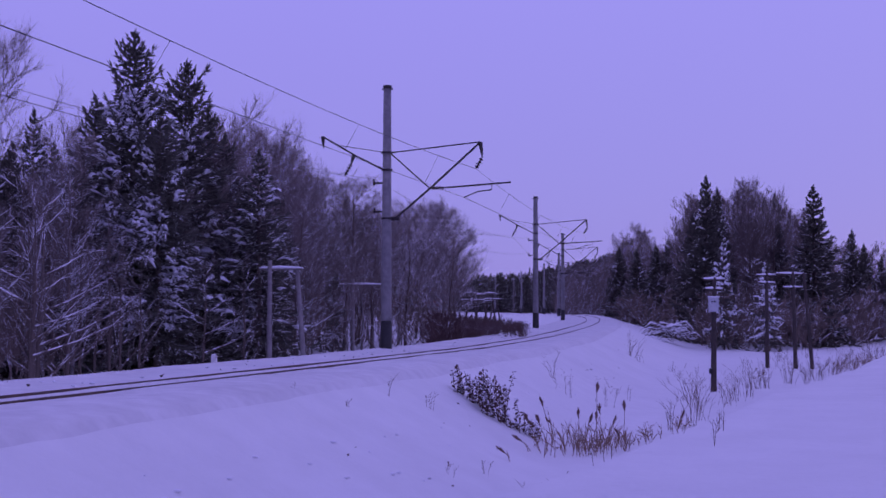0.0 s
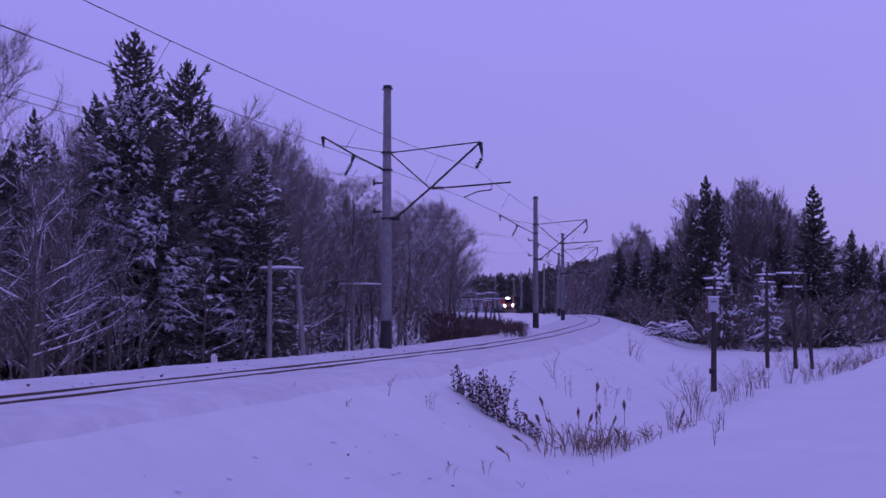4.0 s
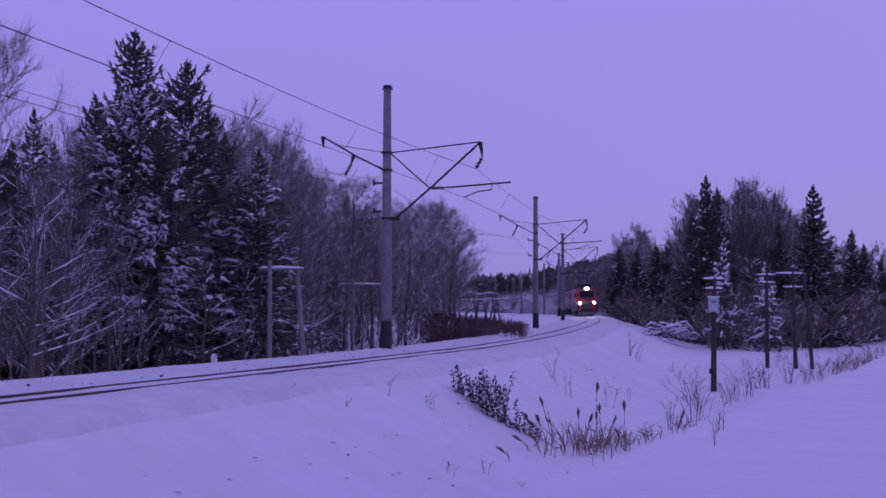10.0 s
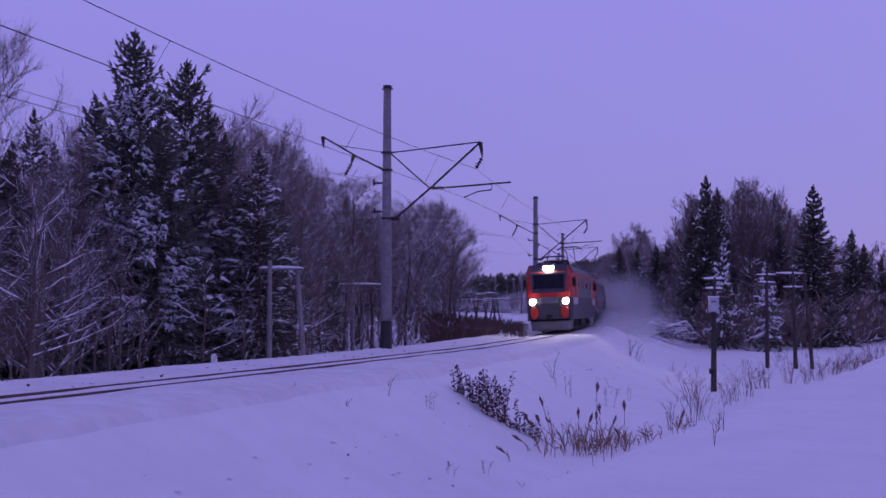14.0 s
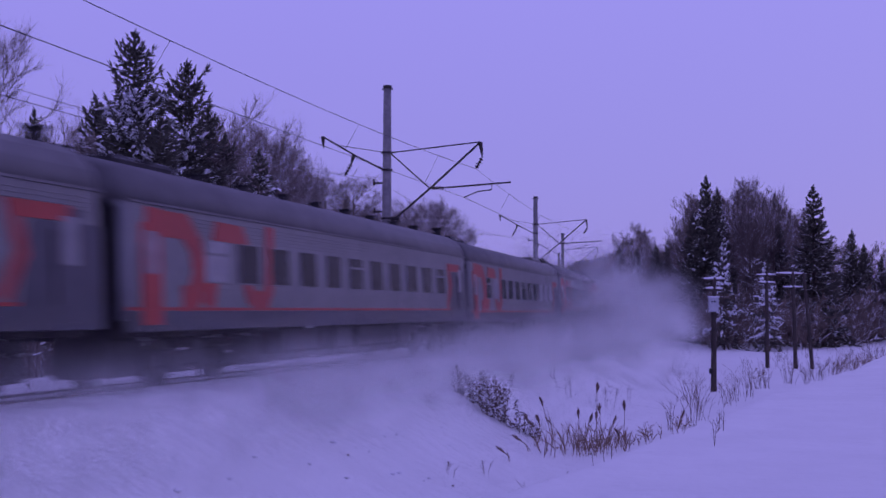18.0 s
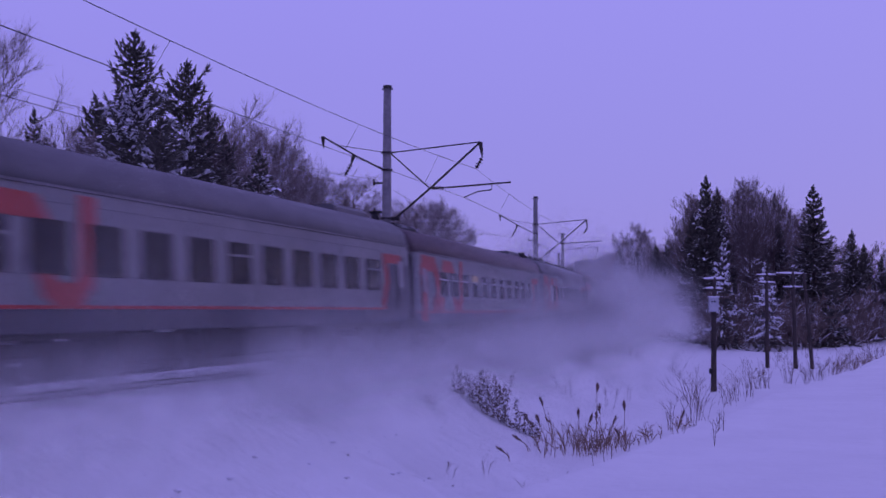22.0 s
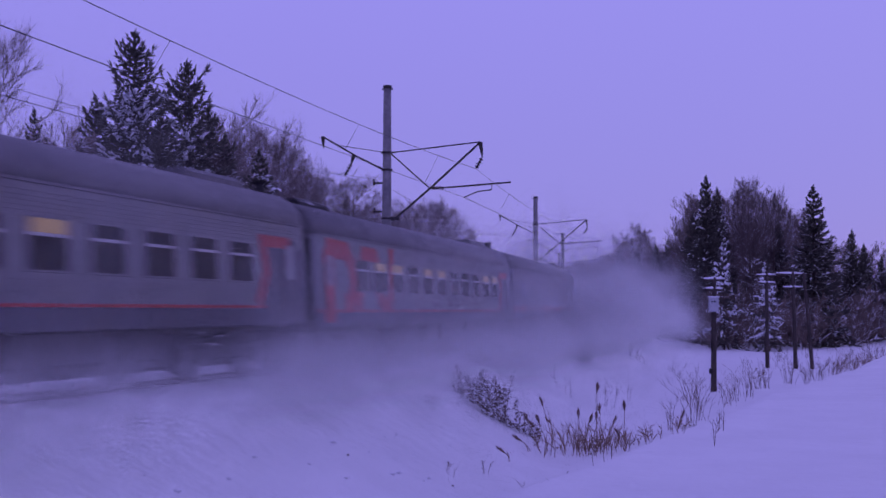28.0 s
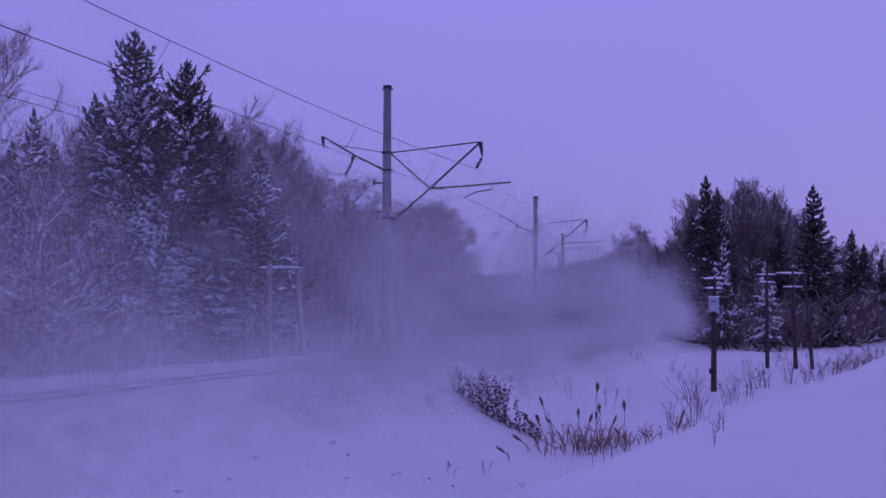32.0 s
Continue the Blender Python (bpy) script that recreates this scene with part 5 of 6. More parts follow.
def right_wood():
    grp = "trees of the wood across the field"
    for px, py, d, k, w in ((1250, 308, 128, 0, 1.0), (1443, 325, 124, 2, 1.25), (1508, 404, 140, 0, 1.0), (1530, 430, 142, 2, 1.0), (1380, 390, 130, 2, 1.0), (1096, 438, 215, 2, 1.4),
                            (1185, 420, 190, 2, 1.2), (1160, 432, 200, 0, 1.2), (1205, 425, 172, 0, 1.1), (1128, 440, 210, 2, 1.3), (1270, 330, 132, 2, 0.9), (1228, 372, 134, 2, 1.0), (1560, 450, 150, 0, 1.0), (1600, 420, 150, 0, 1.0)):
        top_tree("spruce_tree", SPRUCE_FAR[k % 2], px, py, d, grp, w, px * 7 % 360, "tall dark spruce with little snow on its boughs")
    top_tree("snowy_spruce", SPRUCE_WHITE[0], 1281, 400, 114, grp, 0.60, 20)
    top_tree("snowy_spruce", SPRUCE_WHITE[0], 1355, 447, 110, grp, 0.75, 140)
    sky_x = [1080, 1095, 1135, 1150, 1200, 1225, 1270, 1300, 1345, 1360, 1385, 1410, 1425, 1470, 1500, 1570, 1650]
    sky_y = [455, 415, 396, 430, 395, 345, 345, 322, 325, 355, 342, 368, 370, 430, 425, 432, 430]
    rnd = random.Random(6)
    for i in range(190):
        px = rnd.uniform(1085, 1640)
        near = float(np.interp(px, [1085, 1180, 1240, 1330, 1450, 1650], [230, 178, 130, 122, 132, 160]))
        d = near * rnd.uniform(1.02, 1.5)
        py = float(np.interp(px, sky_x, sky_y)) + (rnd.uniform(0, 22) if i % 3 == 0 else rnd.uniform(15, 130))
        if rnd.random() < 0.07:
            top_tree("spruce_tree", SPRUCE_FAR[i % 2], px, py, d, grp, rnd.uniform(1.0, 1.4), rnd.uniform(0, 360))
        else:
            top_tree("bare_tree", BARE_FAR[i % 3 if py > 430 else i % 2], px, py, d, grp, rnd.uniform(0.75, 1.1), rnd.uniform(0, 360))
    # the wood closing the bend behind the track
    for i in range(120):
        px = rnd.uniform(965, 1245)
        d = float(np.interp(px, [965, 1080, 1180, 1245], [330, 255, 205, 165])) * rnd.uniform(1.0, 1.25)
        py = float(np.interp(px, [965, 1040, 1090, 1150, 1245], [480, 466, 448, 442, 420])) + rnd.uniform(0, 60)
        if i % 5 < 2:
            top_tree("spruce_tree", SPRUCE_FAR[i % 2], px, py, d, grp, rnd.uniform(1.0, 1.4), rnd.uniform(0, 360), "tall dark spruce with little snow on its boughs")
        else:
            top_tree("bare_tree", BARE_FAR[i % 3], px, py + 4, d, grp, rnd.uniform(0.9, 1.3), rnd.uniform(0, 360))


def scatter(name, label, category, pieces, mat, mat2=None):
    """Many copies of plain triangle lists joined to one object; pieces: (mesh, x, y, z, width, height, turn)."""
    vs, fs, o = [], [], 0
    for me, x, y, z, w, h, a in pieces:
        v = np.empty(len(me.vertices) * 3)
        me.vertices.foreach_get("co", v)
        v = v.reshape(-1, 3)
        c, s = math.cos(a), math.sin(a)
        vs.append(np.stack([x + w * (v[:, 0] * c - v[:, 1] * s), y + w * (v[:, 0] * s + v[:, 1] * c), z + h * v[:, 2]], 1))
        fs.extend([tuple(i + o for i in p.vertices) for p in me.polygons])
        o += len(v)
    me = bpy.data.meshes.new(name)
    me.from_pydata(np.concatenate(vs).tolist(), [], fs)
    me.materials.append(mat)
    me.update()
    return tagged(new(name, me), label, category, kind="stuff")


def undergrowth():
    """Dark brush that closes the woods near the ground; behind the track it also stands in for shade."""
    rnd = random.Random(9)
    front_x, front_d = [-150, 0, 200, 400, 600, 700, 820], [40, 44, 50, 58, 72, 82, 98]
    pieces = []
    for i in range(330):
        px = rnd.uniform(-140, 815)
        d = float(np.interp(px, front_x, front_d)) * rnd.uniform(1.0, 1.7)
        x, h = x_of(px, d), rnd.uniform(0.16, 0.5)
        pieces.append((THICKET[i % 2], x, d, gz(x, d) - 0.1, h * 1.2, h, rnd.uniform(0, 6)))
    scatter("undergrowth", "dark tangled undergrowth, also standing in for shade, in the wood behind the track", "undergrowth", pieces, M_DARKBRUSH)
    pieces = []
    for i in range(480):
        px = rnd.uniform(1095, 1640)
        d = float(np.interp(px, [1085, 1180, 1240, 1330, 1450, 1650], [230, 178, 128, 120, 132, 160])) * rnd.uniform(0.91, 1.15)
        x, h = x_of(px, d), rnd.uniform(0.2, 0.62)
        pieces.append((THICK_FAR[i % 2], x, d, gz(x, d) - 0.1, h * 1.2, h, rnd.uniform(0, 6)))
    scatter("undergrowth", "dark tangled undergrowth at the edge of the far wood", "undergrowth", pieces, M_DARKBRUSH)
    pieces = []
    for i in range(330):
        px = rnd.uniform(765, 930)
        d = rnd.uniform(74, 118)
        x = x_of(px, d)
        top = 1.675 + (547.5 - float(np.interp(px, [770, 800, 860, 930], [552, 559, 562, 568]))) / 2119 * d
        g = gz(x, d)
        h = (top - g) * rnd.uniform(0.6, 1.0) / 10
        pieces.append((THICK_LOW[i % 2], x, d, g - 0.1, h * 1.6, h, rnd.uniform(0, 6)))
    scatter("brown_thicket", "low reddish-brown thicket beyond the embankment", "thicket", pieces, M_BRUSH)


def x_of(px, d):
    return (px - 784.0) / 2119.0 * d


def far_woods():
    rnd = random.Random(8)
    tiny = [spruce_meshes("far", 71, 10, 1.5, 16, 6, 2, 0, dense=4, fine=0.15)[1], spruce_meshes("far", 72, 10, 1.9, 15, 6, 2, 0, dense=4, fine=0.15)[1]]
    twiggy = bare_meshes(73, 10, 2.8, 9, 5, 8, M_BARK, M_TWIG, 1.0, 2.6, 0.1)[1]
    pieces, soft = [], []
    sky_x, sky_y = [500, 800, 850, 900, 940, 1000, 1040, 1090, 1150, 1700], [500, 500, 484, 484, 478, 466, 458, 446, 440, 440]
    for i in range(620):
        px = rnd.uniform(560, 1130)
        d = rnd.uniform(440, 620) if px < 950 else rnd.uniform(300, 520)
        py = float(np.interp(px, sky_x, sky_y)) + rnd.uniform(-2, 9) + (34 if i % 2 else 0) * rnd.random()
        x, z = upto(px, py, d)
        h = (z + 1.2) / 10
        pieces.append((tiny[i % 2], x, d, -1.2, h * 1.1, h, rnd.uniform(0, 6)))
    for i in range(420):
        px = rnd.uniform(985, 1250)
        d = rnd.uniform(215, 320)
        py = float(np.interp(px, sky_x, sky_y)) + rnd.uniform(0, 50)
        x, z = upto(px, py, d)
        h = (z + 1.2) / 10
        soft.append((twiggy, x, d, -1.2, h, h, rnd.uniform(0, 6)))
    scatter("far_spruce_wood", "distant dark spruce wood along the horizon", "forest", pieces, M_NEEDLEFAR)
    scatter("far_bare_wood", "distant leafless wood beyond the bend", "forest", soft, M_TWIGFAR)


left_forest()
right_wood()
undergrowth()
far_woods()


# ---- snow powder whirled up by the train ----
DRIFTS = []


def powder_piece(seed, s0, s1, off0, off1, top, count, size, low, heart):
    """A drift of powder over a stretch of the line: soft round puffs, thick near the ground and thinning upwards, in billows."""
    rnd = np.random.RandomState(seed)
    n = count * 4
    s = rnd.uniform(s0 - 3, s1 + 3, n)
    o = rnd.triangular(off0, (off0 + off1) * 0.5, off1, n)
    z = top * rnd.beta(1.0, low, n)
    bil = np.sin(s * 0.55 + 0.8 * o + seed) * np.sin(z * 1.1 + s * 0.23 + 1.7 * np.sin(o * 0.6)) * 0.5 + 0.5
    keep = rnd.uniform(0, 1, n) < (0.5 if top > 3 else 0.7) + 0.5 * bil
    s, o, z = s[keep][:count], o[keep][:count], z[keep][:count]
    x, y, a = np.interp(s, S_ALL, T_X), np.interp(s, S_ALL, T_Y), np.interp(s, S_ALL, T_TURN)
    c = np.stack([x + o * np.cos(a), y - o * np.sin(a), z], 1)
    mid = c.mean(0) * [1, 1, 0]
    verts, faces, dens, k = [], [], [], 9
    for p in c - mid:
        r = size * rnd.uniform(0.6, 1.4)
        q = np.linalg.qr(rnd.normal(size=(3, 3)))[0]
        for i in range(3):
            u, v, b = q[i], q[(i + 1) % 3], len(verts)
            verts.append(p)
            dens.append(heart)
            for j in range(k):
                w = 6.28319 * j / k
                verts.append(p + r * rnd.uniform(0.8, 1.2) * (math.cos(w) * u + math.sin(w) * v * 0.85))
                dens.append(0.0)
                faces.append((b, b + 1 + j, b + 1 + (j + 1) % k))
    me = bpy.data.meshes.new("snow_powder")
    me.from_pydata([tuple(v) for v in verts], [], faces)
    me.attributes.new("heart", "FLOAT", "POINT").data.foreach_set("value", dens)
    me.materials.append(M_POWDER)
    ob = tagged(new("snow_powder", me), "drifting cloud of fine snow powder whirled up from the track", "snow cloud", kind="stuff")
    ob.matrix_basis = pose(*mid)
    return ob, mid


def build_powder():
    speed, front14, length = 26.6, 65.33, 378.0
    for i, s0 in enumerate(range(-16, 224, 15)):
        sm = s0 + 7.5
        t_in = 14.0 + (front14 - sm) / speed
        t_out = t_in + length / speed
        far = min(max((sm - 25) / 60.0, 0.0), 1.0)
        # skirt that hugs the wheels
        ob, mid = powder_piece(100 + i, s0, s0 + 15, 0.6, 6.5, 1.0, 110, 1.6, 2.4, 0.42 + 0.25 * far)
        DRIFTS.append((ob, rise(mid, [(0.0, -7.0), (t_in + 0.3, -7.0), (t_in + 0.9, -1.3), (t_in + 1.6, -0.3), (t_in + 4.0, -0.05), (32.0, 0.0)])))
        # high veil that spreads beside and above the train
        ob, mid = powder_piece(200 + i, s0, s0 + 15, -6.0, 8.0 + 3 * far, 6.8, 66, 3.0, 2.3, 0.35 + 0.20 * far)
        t_full = min(t_out + 1.5, t_in + 3.0 + 10 * (1 - far), 31.5)
        rows = [(0.0, -13.0), (t_in + 0.3, -13.0), (t_in + 1.3 + (1 - far), -5.2 + 0.8 * far), (t_full, -1.5 + far), (32.2, 0.0)]
        DRIFTS.append((ob, rise(mid, rows)))


def build_far_powder():
    """The cloud that wraps the train on the far bend."""
    speed, front14 = 26.0, 65.33
    for i, s0 in enumerate(range(224, 620, 30)):
        t_in = 14.0 + (front14 - s0 - 15) / speed
        ob, mid = powder_piece(300 + i, s0, s0 + 30, -5.0, 6.0, 5.5, 150, 2.4, 1.5, 0.62)
        if t_in + 1.4 <= 0.1:
            rows = [(0.0, -0.3), (32.0, 0.0)]
        elif t_in <= 0.1:
            rows = [(0.0, -4.0), (t_in + 1.4, -0.3), (32.0, 0.0)]
        else:
            rows = [(0.0, -12.0), (t_in, -12.0), (t_in + 0.7, -3.0), (t_in + 1.6, -0.3), (32.0, 0.0)]
        DRIFTS.append((ob, rise(mid, rows)))


def rise(mid, rows):
    return [(t, pose(mid[0], mid[1], z)) for t, z in rows if t <= 32.0] if rows[-1][0] <= 32.0 else [(min(t, 32.0), pose(mid[0], mid[1], z)) for t, z in rows]


build_powder()
build_far_powder()


# ---- plants along the ditch ----
def leafy_bush(bx, by, n, size, seed, wide=1.0):
    """The withered bush on the slope: leaning stems set with curled brown leaves that carry snow."""
    rnd = random.Random(seed)
    bush = thing("leafy_bush", "withered bush with curled brown leaves and snow", "bush", "bushes on the slope", m=pose(bx, by, gz(bx, by)))
    for i in range(n):
        side = rnd.uniform(-1, 1)
        base = Vector((side * 0.5 * wide, rnd.uniform(-0.3, 0.3), 0))
        base.z = gz(bx + base.x, by + base.y) - gz(bx, by) - 0.06
        ln = size * rnd.uniform(0.55, 1.15) * (1.0 - 0.3 * abs(side))
        d = Vector((side * 0.28 - 0.12 + rnd.uniform(-0.15, 0.15), rnd.uniform(-0.25, 0.25), 1)).normalized()
        p1 = base + d * ln * 0.5
        p2 = p1 + (d + Vector((rnd.uniform(-0.35, 0.35), 0, 0.15))).normalized() * ln * 0.5
        stem = part("stem", Geo().tube([base, p1, p2], [0.014, 0.009, 0.004], 4), M_STALK, bush)
        leaves, caps = Geo(), Geo()
        for k in range(int(9 + 9 * ln)):
            t = (k + rnd.random()) / (9 + 9 * ln)
            t = 0.12 + 0.9 * t
            p = base.lerp(p1, t * 2) if t < 0.5 else p1.lerp(p2, min(t * 2 - 1, 1.0))
            p = p + Vector((rnd.uniform(-1, 1), rnd.uniform(-1, 1), rnd.uniform(-0.4, 0.4))) * 0.05
            e = Vector((rnd.uniform(-1, 1), rnd.uniform(-1, 1), rnd.uniform(-1.1, 0.3))).normalized()
            f = e.cross(Vector((0.3, 0.2, 1))).normalized()
            up = f.cross(e)
            l, w = rnd.uniform(0.09, 0.16), rnd.uniform(0.03, 0.05)
            mid = p + e * l * 0.5
            o = len(leaves.v)
            leaves.v.extend([tuple(p), tuple(mid + f * w - up * 0.02), tuple(p + e * l - up * 0.03), tuple(mid - f * w - up * 0.02), tuple(mid + up * 0.02)])
            leaves.f.extend([(o, o + 1, o + 4), (o + 1, o + 2, o + 4), (o + 2, o + 3, o + 4), (o + 3, o, o + 4)])
            if rnd.random() < 0.42:
                caps.lump(mid.x, mid.y, mid.z + 0.035, w * 1.0, w * 0.8, 0.022)
        tagged(part("leaves", leaves, M_LEAF, stem), kind="stuff")
        if caps.v:
            tagged(part("snow_load", caps, M_SNOWLOAD, stem, "little caps of snow"), kind="stuff")


def reed(x, y, h, lean, turn, plume):
    ob = thing("reed", "dry brown reed with a feathery seed head" if plume else "dry brown reed stalk in the snow", "reed", "reeds in the ditch", m=pose(x, y, gz(x, y), 0, 0, turn))
    top = Vector((lean * h, 0, h * (1 - lean * lean * 0.4)))
    mid = Vector((lean * h * 0.52, 0, h * 0.55))
    part("stalk", Geo().tube([(0, 0, -0.15), mid, top], [0.010, 0.008, 0.005], 4), M_STRAW, ob)
    rnd = random.Random(int(x * 1000 + y * 77))
    if plume:
        g = Geo()
        d = (top - mid).normalized()
        flag = Vector((rnd.uniform(-1, 1), rnd.uniform(-1, 1), 0)).normalized()
        for k in range(18):
            t = k / 18
            p = top - d * 0.05 + d * (0.19 * t)
            w = (flag * rnd.uniform(-0.2, 1.0) + Vector((rnd.uniform(-0.6, 0.6), rnd.uniform(-0.6, 0.6), rnd.uniform(-0.5, 0.3)))) * (0.075 * math.sin(math.pi * (0.15 + 0.8 * t)))
            g.tube([p - d * 0.02, p + w * 0.7 + d * 0.05, p + w * 1.1 + d * 0.11], [0.010, 0.015, 0.002], 4)
        part("seed_head", g, M_SEED, ob, "feathery seed head", True)
    for k in range(rnd.choice((1, 1, 2, 2))):
        t = rnd.uniform(0.2, 0.9)
        p = Vector((0, 0, 0)).lerp(mid, t)
        e = Vector((rnd.uniform(-1, 1), rnd.uniform(-1, 1), rnd.uniform(0.5, 1.4))).normalized()
        l = rnd.uniform(0.15, 0.4)
        part("blade", Geo().tube([p, p + e * l * 0.55, p + e * l + Vector((e.x * 0.06, e.y * 0.06, -0.03))], [0.007, 0.012, 0.002], 3), M_STRAW, ob)


def reed_bed():
    rnd = random.Random(15)
    ridge_x = [1.36, 2.24, 2.92, 3.67, 4.44, 5.13, 6.0, 7.2, 8.5]
    ridge_y = [28.1, 30.0, 31.5, 31.9, 32.8, 33.8, 35.0, 38.0, 40.7]
    for i in range(125):
        dense = i < 85
        x = rnd.triangular(2.2, 5.4, 3.6) if dense else rnd.uniform(4.4, 8.0)
        y = float(np.interp(x, ridge_x, ridge_y)) + rnd.uniform(-1.0, 1.1)
        h = rnd.uniform(0.3, 0.85) * (1.1 if 2.6 < x < 4.6 else 0.75)
        reed(x, y, h, rnd.uniform(-0.75, 0.45), rnd.uniform(-40, 40), rnd.random() < (0.07 if dense else 0.04))
    # the few that stand out
    for x, y, h, lean in ((4.15, 32.6, 1.60, 0.02), (2.96, 31.8, 1.20, -0.28), (4.30, 32.9, 1.0, 0.0), (3.60, 32.0, 0.95, 0.02), (5.05, 33.6, 1.05, 0.03), (2.50, 30.6, 0.85, -0.4), (2.75, 31.0, 0.8, -0.35), (1.62, 28.0, 0.3, -0.7), (2.20, 29.9, 0.4, -0.7)):
        reed(x, y, h, lean, 5, True)


def weed(x, y, h, n, spread, seed, label="bare brown weed stalks standing in snow", mat=None):
    rnd = random.Random(seed)
    ob = thing("weed_clump", label, "weeds", "weeds in the snow", m=pose(x, y, gz(x, y)))
    for i in range(n):
        a = rnd.uniform(0, 6.28)
        b = Vector((math.cos(a), math.sin(a), 0)) * rnd.uniform(0, spread * 0.5)
        lean = Vector((rnd.uniform(-1, 1), rnd.uniform(-0.6, 0.6), 0)) * rnd.uniform(0.2, 0.9)
        b *= 0.6
        l = h * rnd.uniform(0.45, 1.0)
        p1 = b + Vector((lean.x * 0.35, lean.y * 0.35, 0.55)) * l
        p2 = b + Vector((lean.x, lean.y, 0.95)) * l
        g = Geo().tube([b - Vector((0, 0, 0.1)), p1, p2], [0.003 + 0.004 * h, 0.002 + 0.003 * h, 0.002], 3)
        for k in range(rnd.choice((4, 5, 6, 7))):
            t = rnd.uniform(0.25, 0.95)
            p = b.lerp(p1, t * 2) if t < 0.5 else p1.lerp(p2, t * 2 - 1)
            e = (Vector((rnd.uniform(-1, 1), rnd.uniform(-1, 1), rnd.uniform(0.4, 1.3)))).normalized()
            g.tube([p, p + e * l * rnd.uniform(0.15, 0.38)], [0.002 + 0.0025 * h, 0.002], 3)
        part("stalk", g, mat or M_STALK, ob)


def weeds():
    rnd = random.Random(16)
    for x, y, h, n, sp in ((10.62, 51.3, 1.6, 10, 1.6), (11.41, 48.1, 1.2, 10, 1.5), (12.25, 50.1, 1.3, 10, 1.6), (13.11, 51.7, 1.5, 9, 1.4), (15.20, 59.1, 1.7, 12, 1.5), (15.89, 59.4, 1.6, 12, 1.5), (18.21, 62.9, 1.6, 12, 1.6), (18.93, 62.7, 1.5, 12, 1.8), (20.02, 64.8, 1.4, 12, 2.0),
                         (22.24, 71.0, 1.4, 13, 2.2), (23.17, 71.1, 1.4, 13, 2.4), (25.64, 77.3, 1.5, 14, 2.6), (28.10, 82.6, 1.5, 14, 2.8), (31.06, 88.8, 1.6, 14, 3.0), (34.02, 94.0, 1.7, 14, 3.0), (36.98, 99.3, 1.7, 14, 3.2), (29.38, 96.6, 1.8, 12, 2.5), (25.03, 89.1, 1.6, 10, 2.0),
                         (37.00, 113.2, 1.8, 12, 3.0), (39.71, 113.6, 1.8, 12, 3.0), (47.63, 135.3, 2.0, 12, 3.0), (34.45, 121.7, 1.6, 10, 3.0), (11.66, 74.6, 1.6, 9, 1.2), (12.05, 73.5, 1.0, 5, 1.0), (4.13, 45.5, 1.2, 4, 0.4), (4.40, 43.1, 1.0, 4, 1.4), (5.91, 44.7, 1.0, 4, 1.6), (7.36, 48.9, 0.9, 4, 1.6), (-1.30, 28.5, 0.75, 2, 0.2),
                         (-0.36, 29.5, 0.45, 4, 0.5), (7.30, 38.2, 1.4, 6, 1.0), (8.09, 39.7, 1.7, 6, 1.0), (9.07, 42.3, 1.5, 5, 1.2), (9.68, 46.1, 1.6, 6, 1.2), (2.91, 13.0, 0.42, 2, 0.15), (0.13, 24.3, 0.3, 4, 0.5), (0.91, 25.6, 0.35, 3, 0.6), (-2.06, 25.6, 0.2, 3, 0.2), (-3.04, 24.6, 0.2, 2, 0.2), (-5.68, 26.4, 0.15, 3, 0.2), (1.87, 25.1, 0.35, 3, 0.8)):
        weed(x, y, h, n, sp, int(x * 100 + y))
    for x, y, h, n in ((2.05, 13.2, 0.25, 2), (1.75, 12.6, 0.3, 2), (2.9, 14.7, 0.3, 2), (1.5, 11.9, 0.22, 1), (3.4, 14.9, 0.5, 2), (2.4, 13.9, 0.22, 2), (1.2, 12.2, 0.2, 1)):
        weed(x, y, h, n, 0.3, int(x * 500 + y), "thin bent dry stalk on the near bank")
    for i in range(9):
        x = rnd.uniform(24.0, 36.0)
        y = 1.56 * x + 36 + rnd.uniform(-2, 2)
        weed(x, y, 1.0, 26, 3.0, 900 + i, "dense tawny dry grass along the bank", M_STRAW)


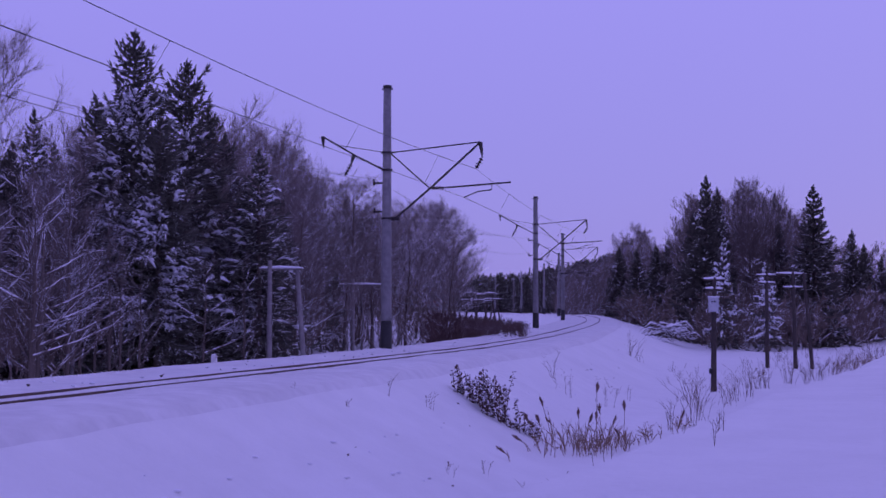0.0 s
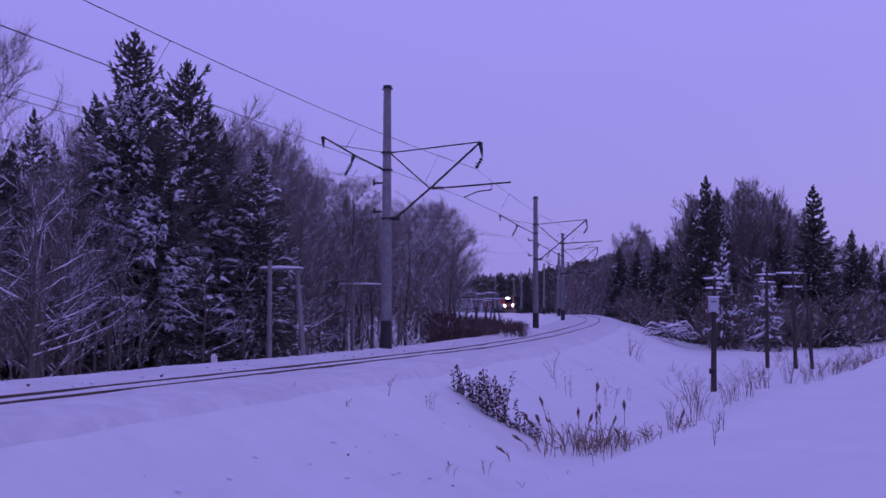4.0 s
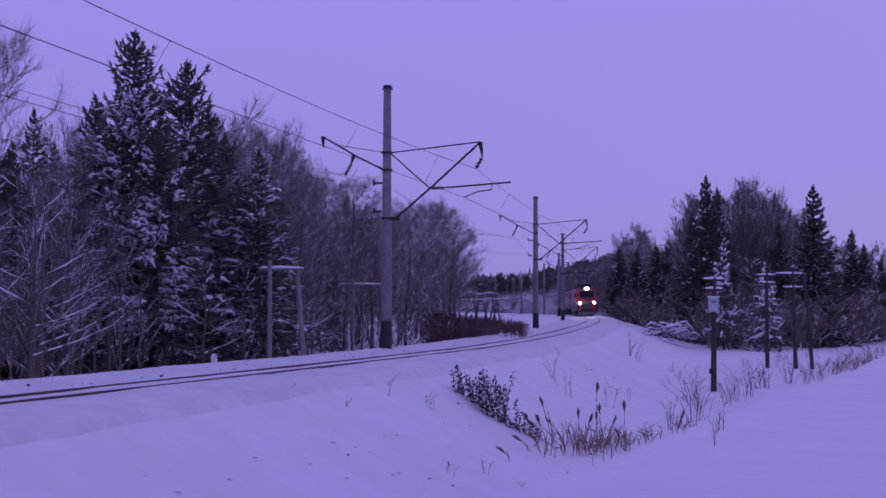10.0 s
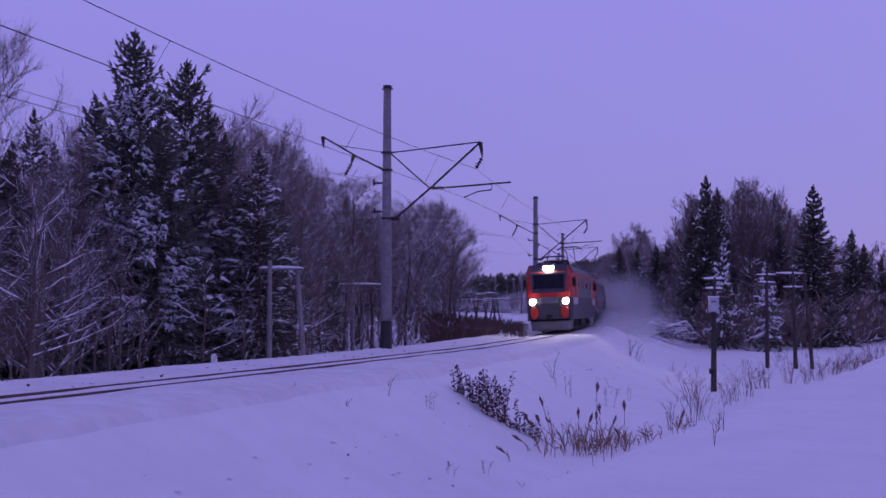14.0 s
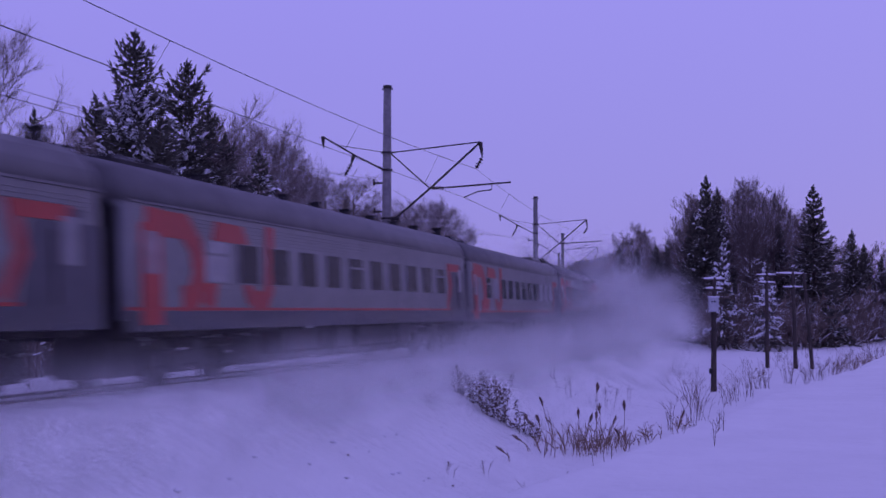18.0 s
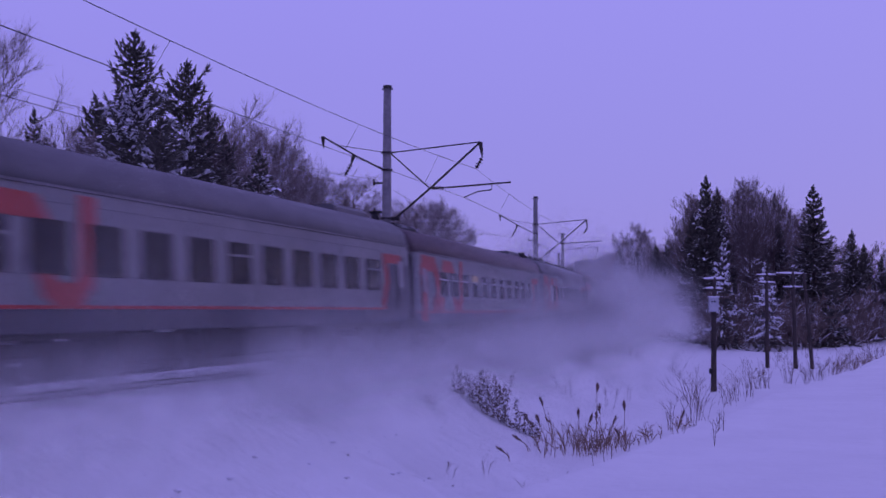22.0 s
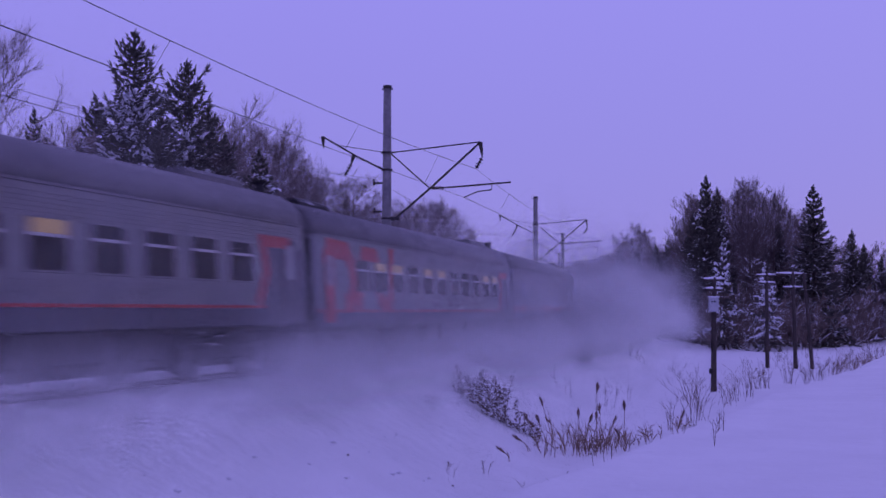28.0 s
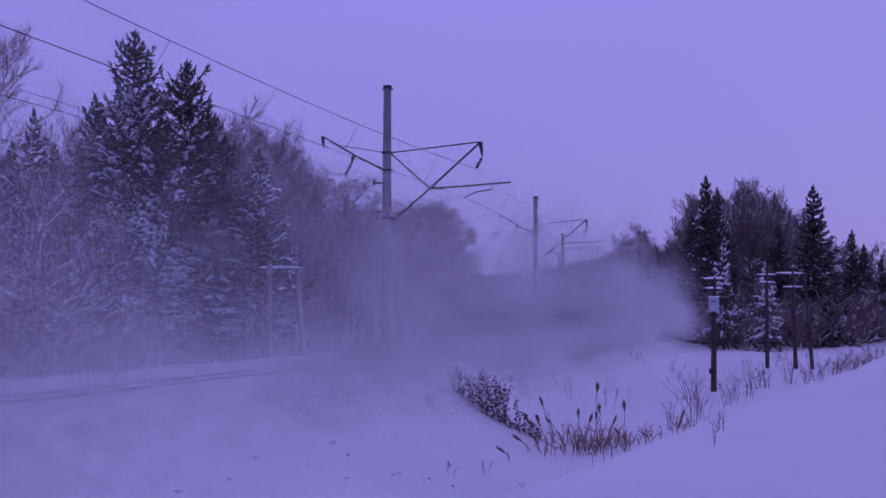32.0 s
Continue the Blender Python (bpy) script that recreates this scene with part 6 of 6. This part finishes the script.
def brush_pile():
    """A heap of felled tops: snow caps on a tangle of thin boughs that sag to one side."""
    rnd = random.Random(17)
    x0, y0 = 21.3, 112.3
    ob = thing("brush_pile", "heap of felled branches covered with snow", "brush pile", m=pose(x0, y0, gz(x0, y0)))
    for i in range(95):
        p = Vector((rnd.gauss(-0.2, 1.1), rnd.uniform(-1.0, 1.0), 0))
        p.z = 1.75 * math.exp(-(p.x / 1.9) ** 2) * rnd.uniform(0.3, 1.0)
        l = rnd.uniform(0.9, 2.6)
        a = rnd.uniform(-0.5, 0.5) + (0 if rnd.random() < 0.7 else math.pi)
        d = Vector((math.cos(a), rnd.uniform(-0.6, 0.6), rnd.uniform(-0.1, 0.25))) * l
        m, q = p + d * 0.55 + Vector((0, 0, 0.22)), p + d
        q.z = max(0.0, q.z - 0.3 * l)
        br = part("branch", Geo().tube([p, m, q], [0.04, 0.028, 0.010], 4), M_BARK, ob)
        if i % 2 == 0:
            up = Vector((0, 0, 0.05))
            part("snow_ridge", Geo().tube([p + up, m + up, m.lerp(q, 0.7) + up * 0.8], [0.04, rnd.uniform(0.06, 0.12), 0.02], 5), M_SNOWLOAD, br)
    heap = Geo()
    for i in range(46):
        x = rnd.gauss(-0.3, 1.1)
        heap.lump(x, rnd.uniform(-0.9, 0.9), 1.8 * math.exp(-(x / 2.0) ** 2) * rnd.uniform(0.75, 1.02), rnd.uniform(0.15, 0.5), rnd.uniform(0.15, 0.5), rnd.uniform(0.06, 0.15))
    tagged(part("snow_cover", heap, M_SNOWLOAD, ob, smooth=True), kind="stuff")
    x1, y1 = 44.5, 134.2
    log = thing("fallen_branches", "fallen branches under snow at the wood's edge", "branches", m=pose(x1, y1, gz(x1, y1)))
    for i in range(44):
        p = Vector((rnd.gauss(0, 2.4), rnd.uniform(-1, 1), rnd.uniform(0, 0.9)))
        d = Vector((rnd.uniform(-2.0, 2.0), rnd.uniform(-1, 1), rnd.uniform(-0.2, 1.2)))
        br = part("branch", Geo().tube([p, p + d * 0.5 + Vector((0, 0, 0.2)), p + d], [0.06, 0.04, 0.015], 4), M_BARK, log)
        part("snow_ridge", Geo().tube([p + Vector((0, 0, 0.08)), p + d * 0.5 + Vector((0, 0, 0.28)), p + d], [0.05, 0.11, 0.03], 5), M_SNOWLOAD, br)


leafy_bush(0.80, 33.2, 10, 1.05, 24, 0.9)
leafy_bush(1.20, 32.8, 12, 1.35, 14, 0.9)
leafy_bush(1.62, 32.3, 13, 1.40, 15, 0.9)
leafy_bush(2.18, 32.3, 10, 0.60, 34, 0.7)
reed_bed()
weeds()
brush_pile()


def debris():
    """Crumbs of snow and dark bits of bark scattered over the embankment."""
    rnd = random.Random(18)
    white, dark = Geo(), Geo()
    for i in range(260):
        s0, o = rnd.uniform(2, 75), rnd.uniform(1.3, 6.5) if i % 3 else rnd.uniform(-3.8, -1.2)
        x, y, _ = track(s0, o)
        r = rnd.uniform(0.02, 0.07)
        z = gz(x, y) if o > 4.2 else track_z(s0) + (-0.08 if o < 2.6 else -0.08 - (o - 2.6) * 0.5)
        (dark if i % 4 == 0 else white).lump(x, y, z + 0.01, r * (0.7 if i % 4 == 0 else 1.3), r, r * 0.5)
    tagged(new("snow_crumbs", white.mesh("snow_crumbs", M_SNOWLOAD, True)), "small crumbs of snow along the track", "snow crumbs", kind="stuff")
    tagged(new("bark_bits", dark.mesh("bark_bits", M_BARK)), "dark bits of bark and ballast on the snow", "debris", kind="stuff")


debris()

motions()
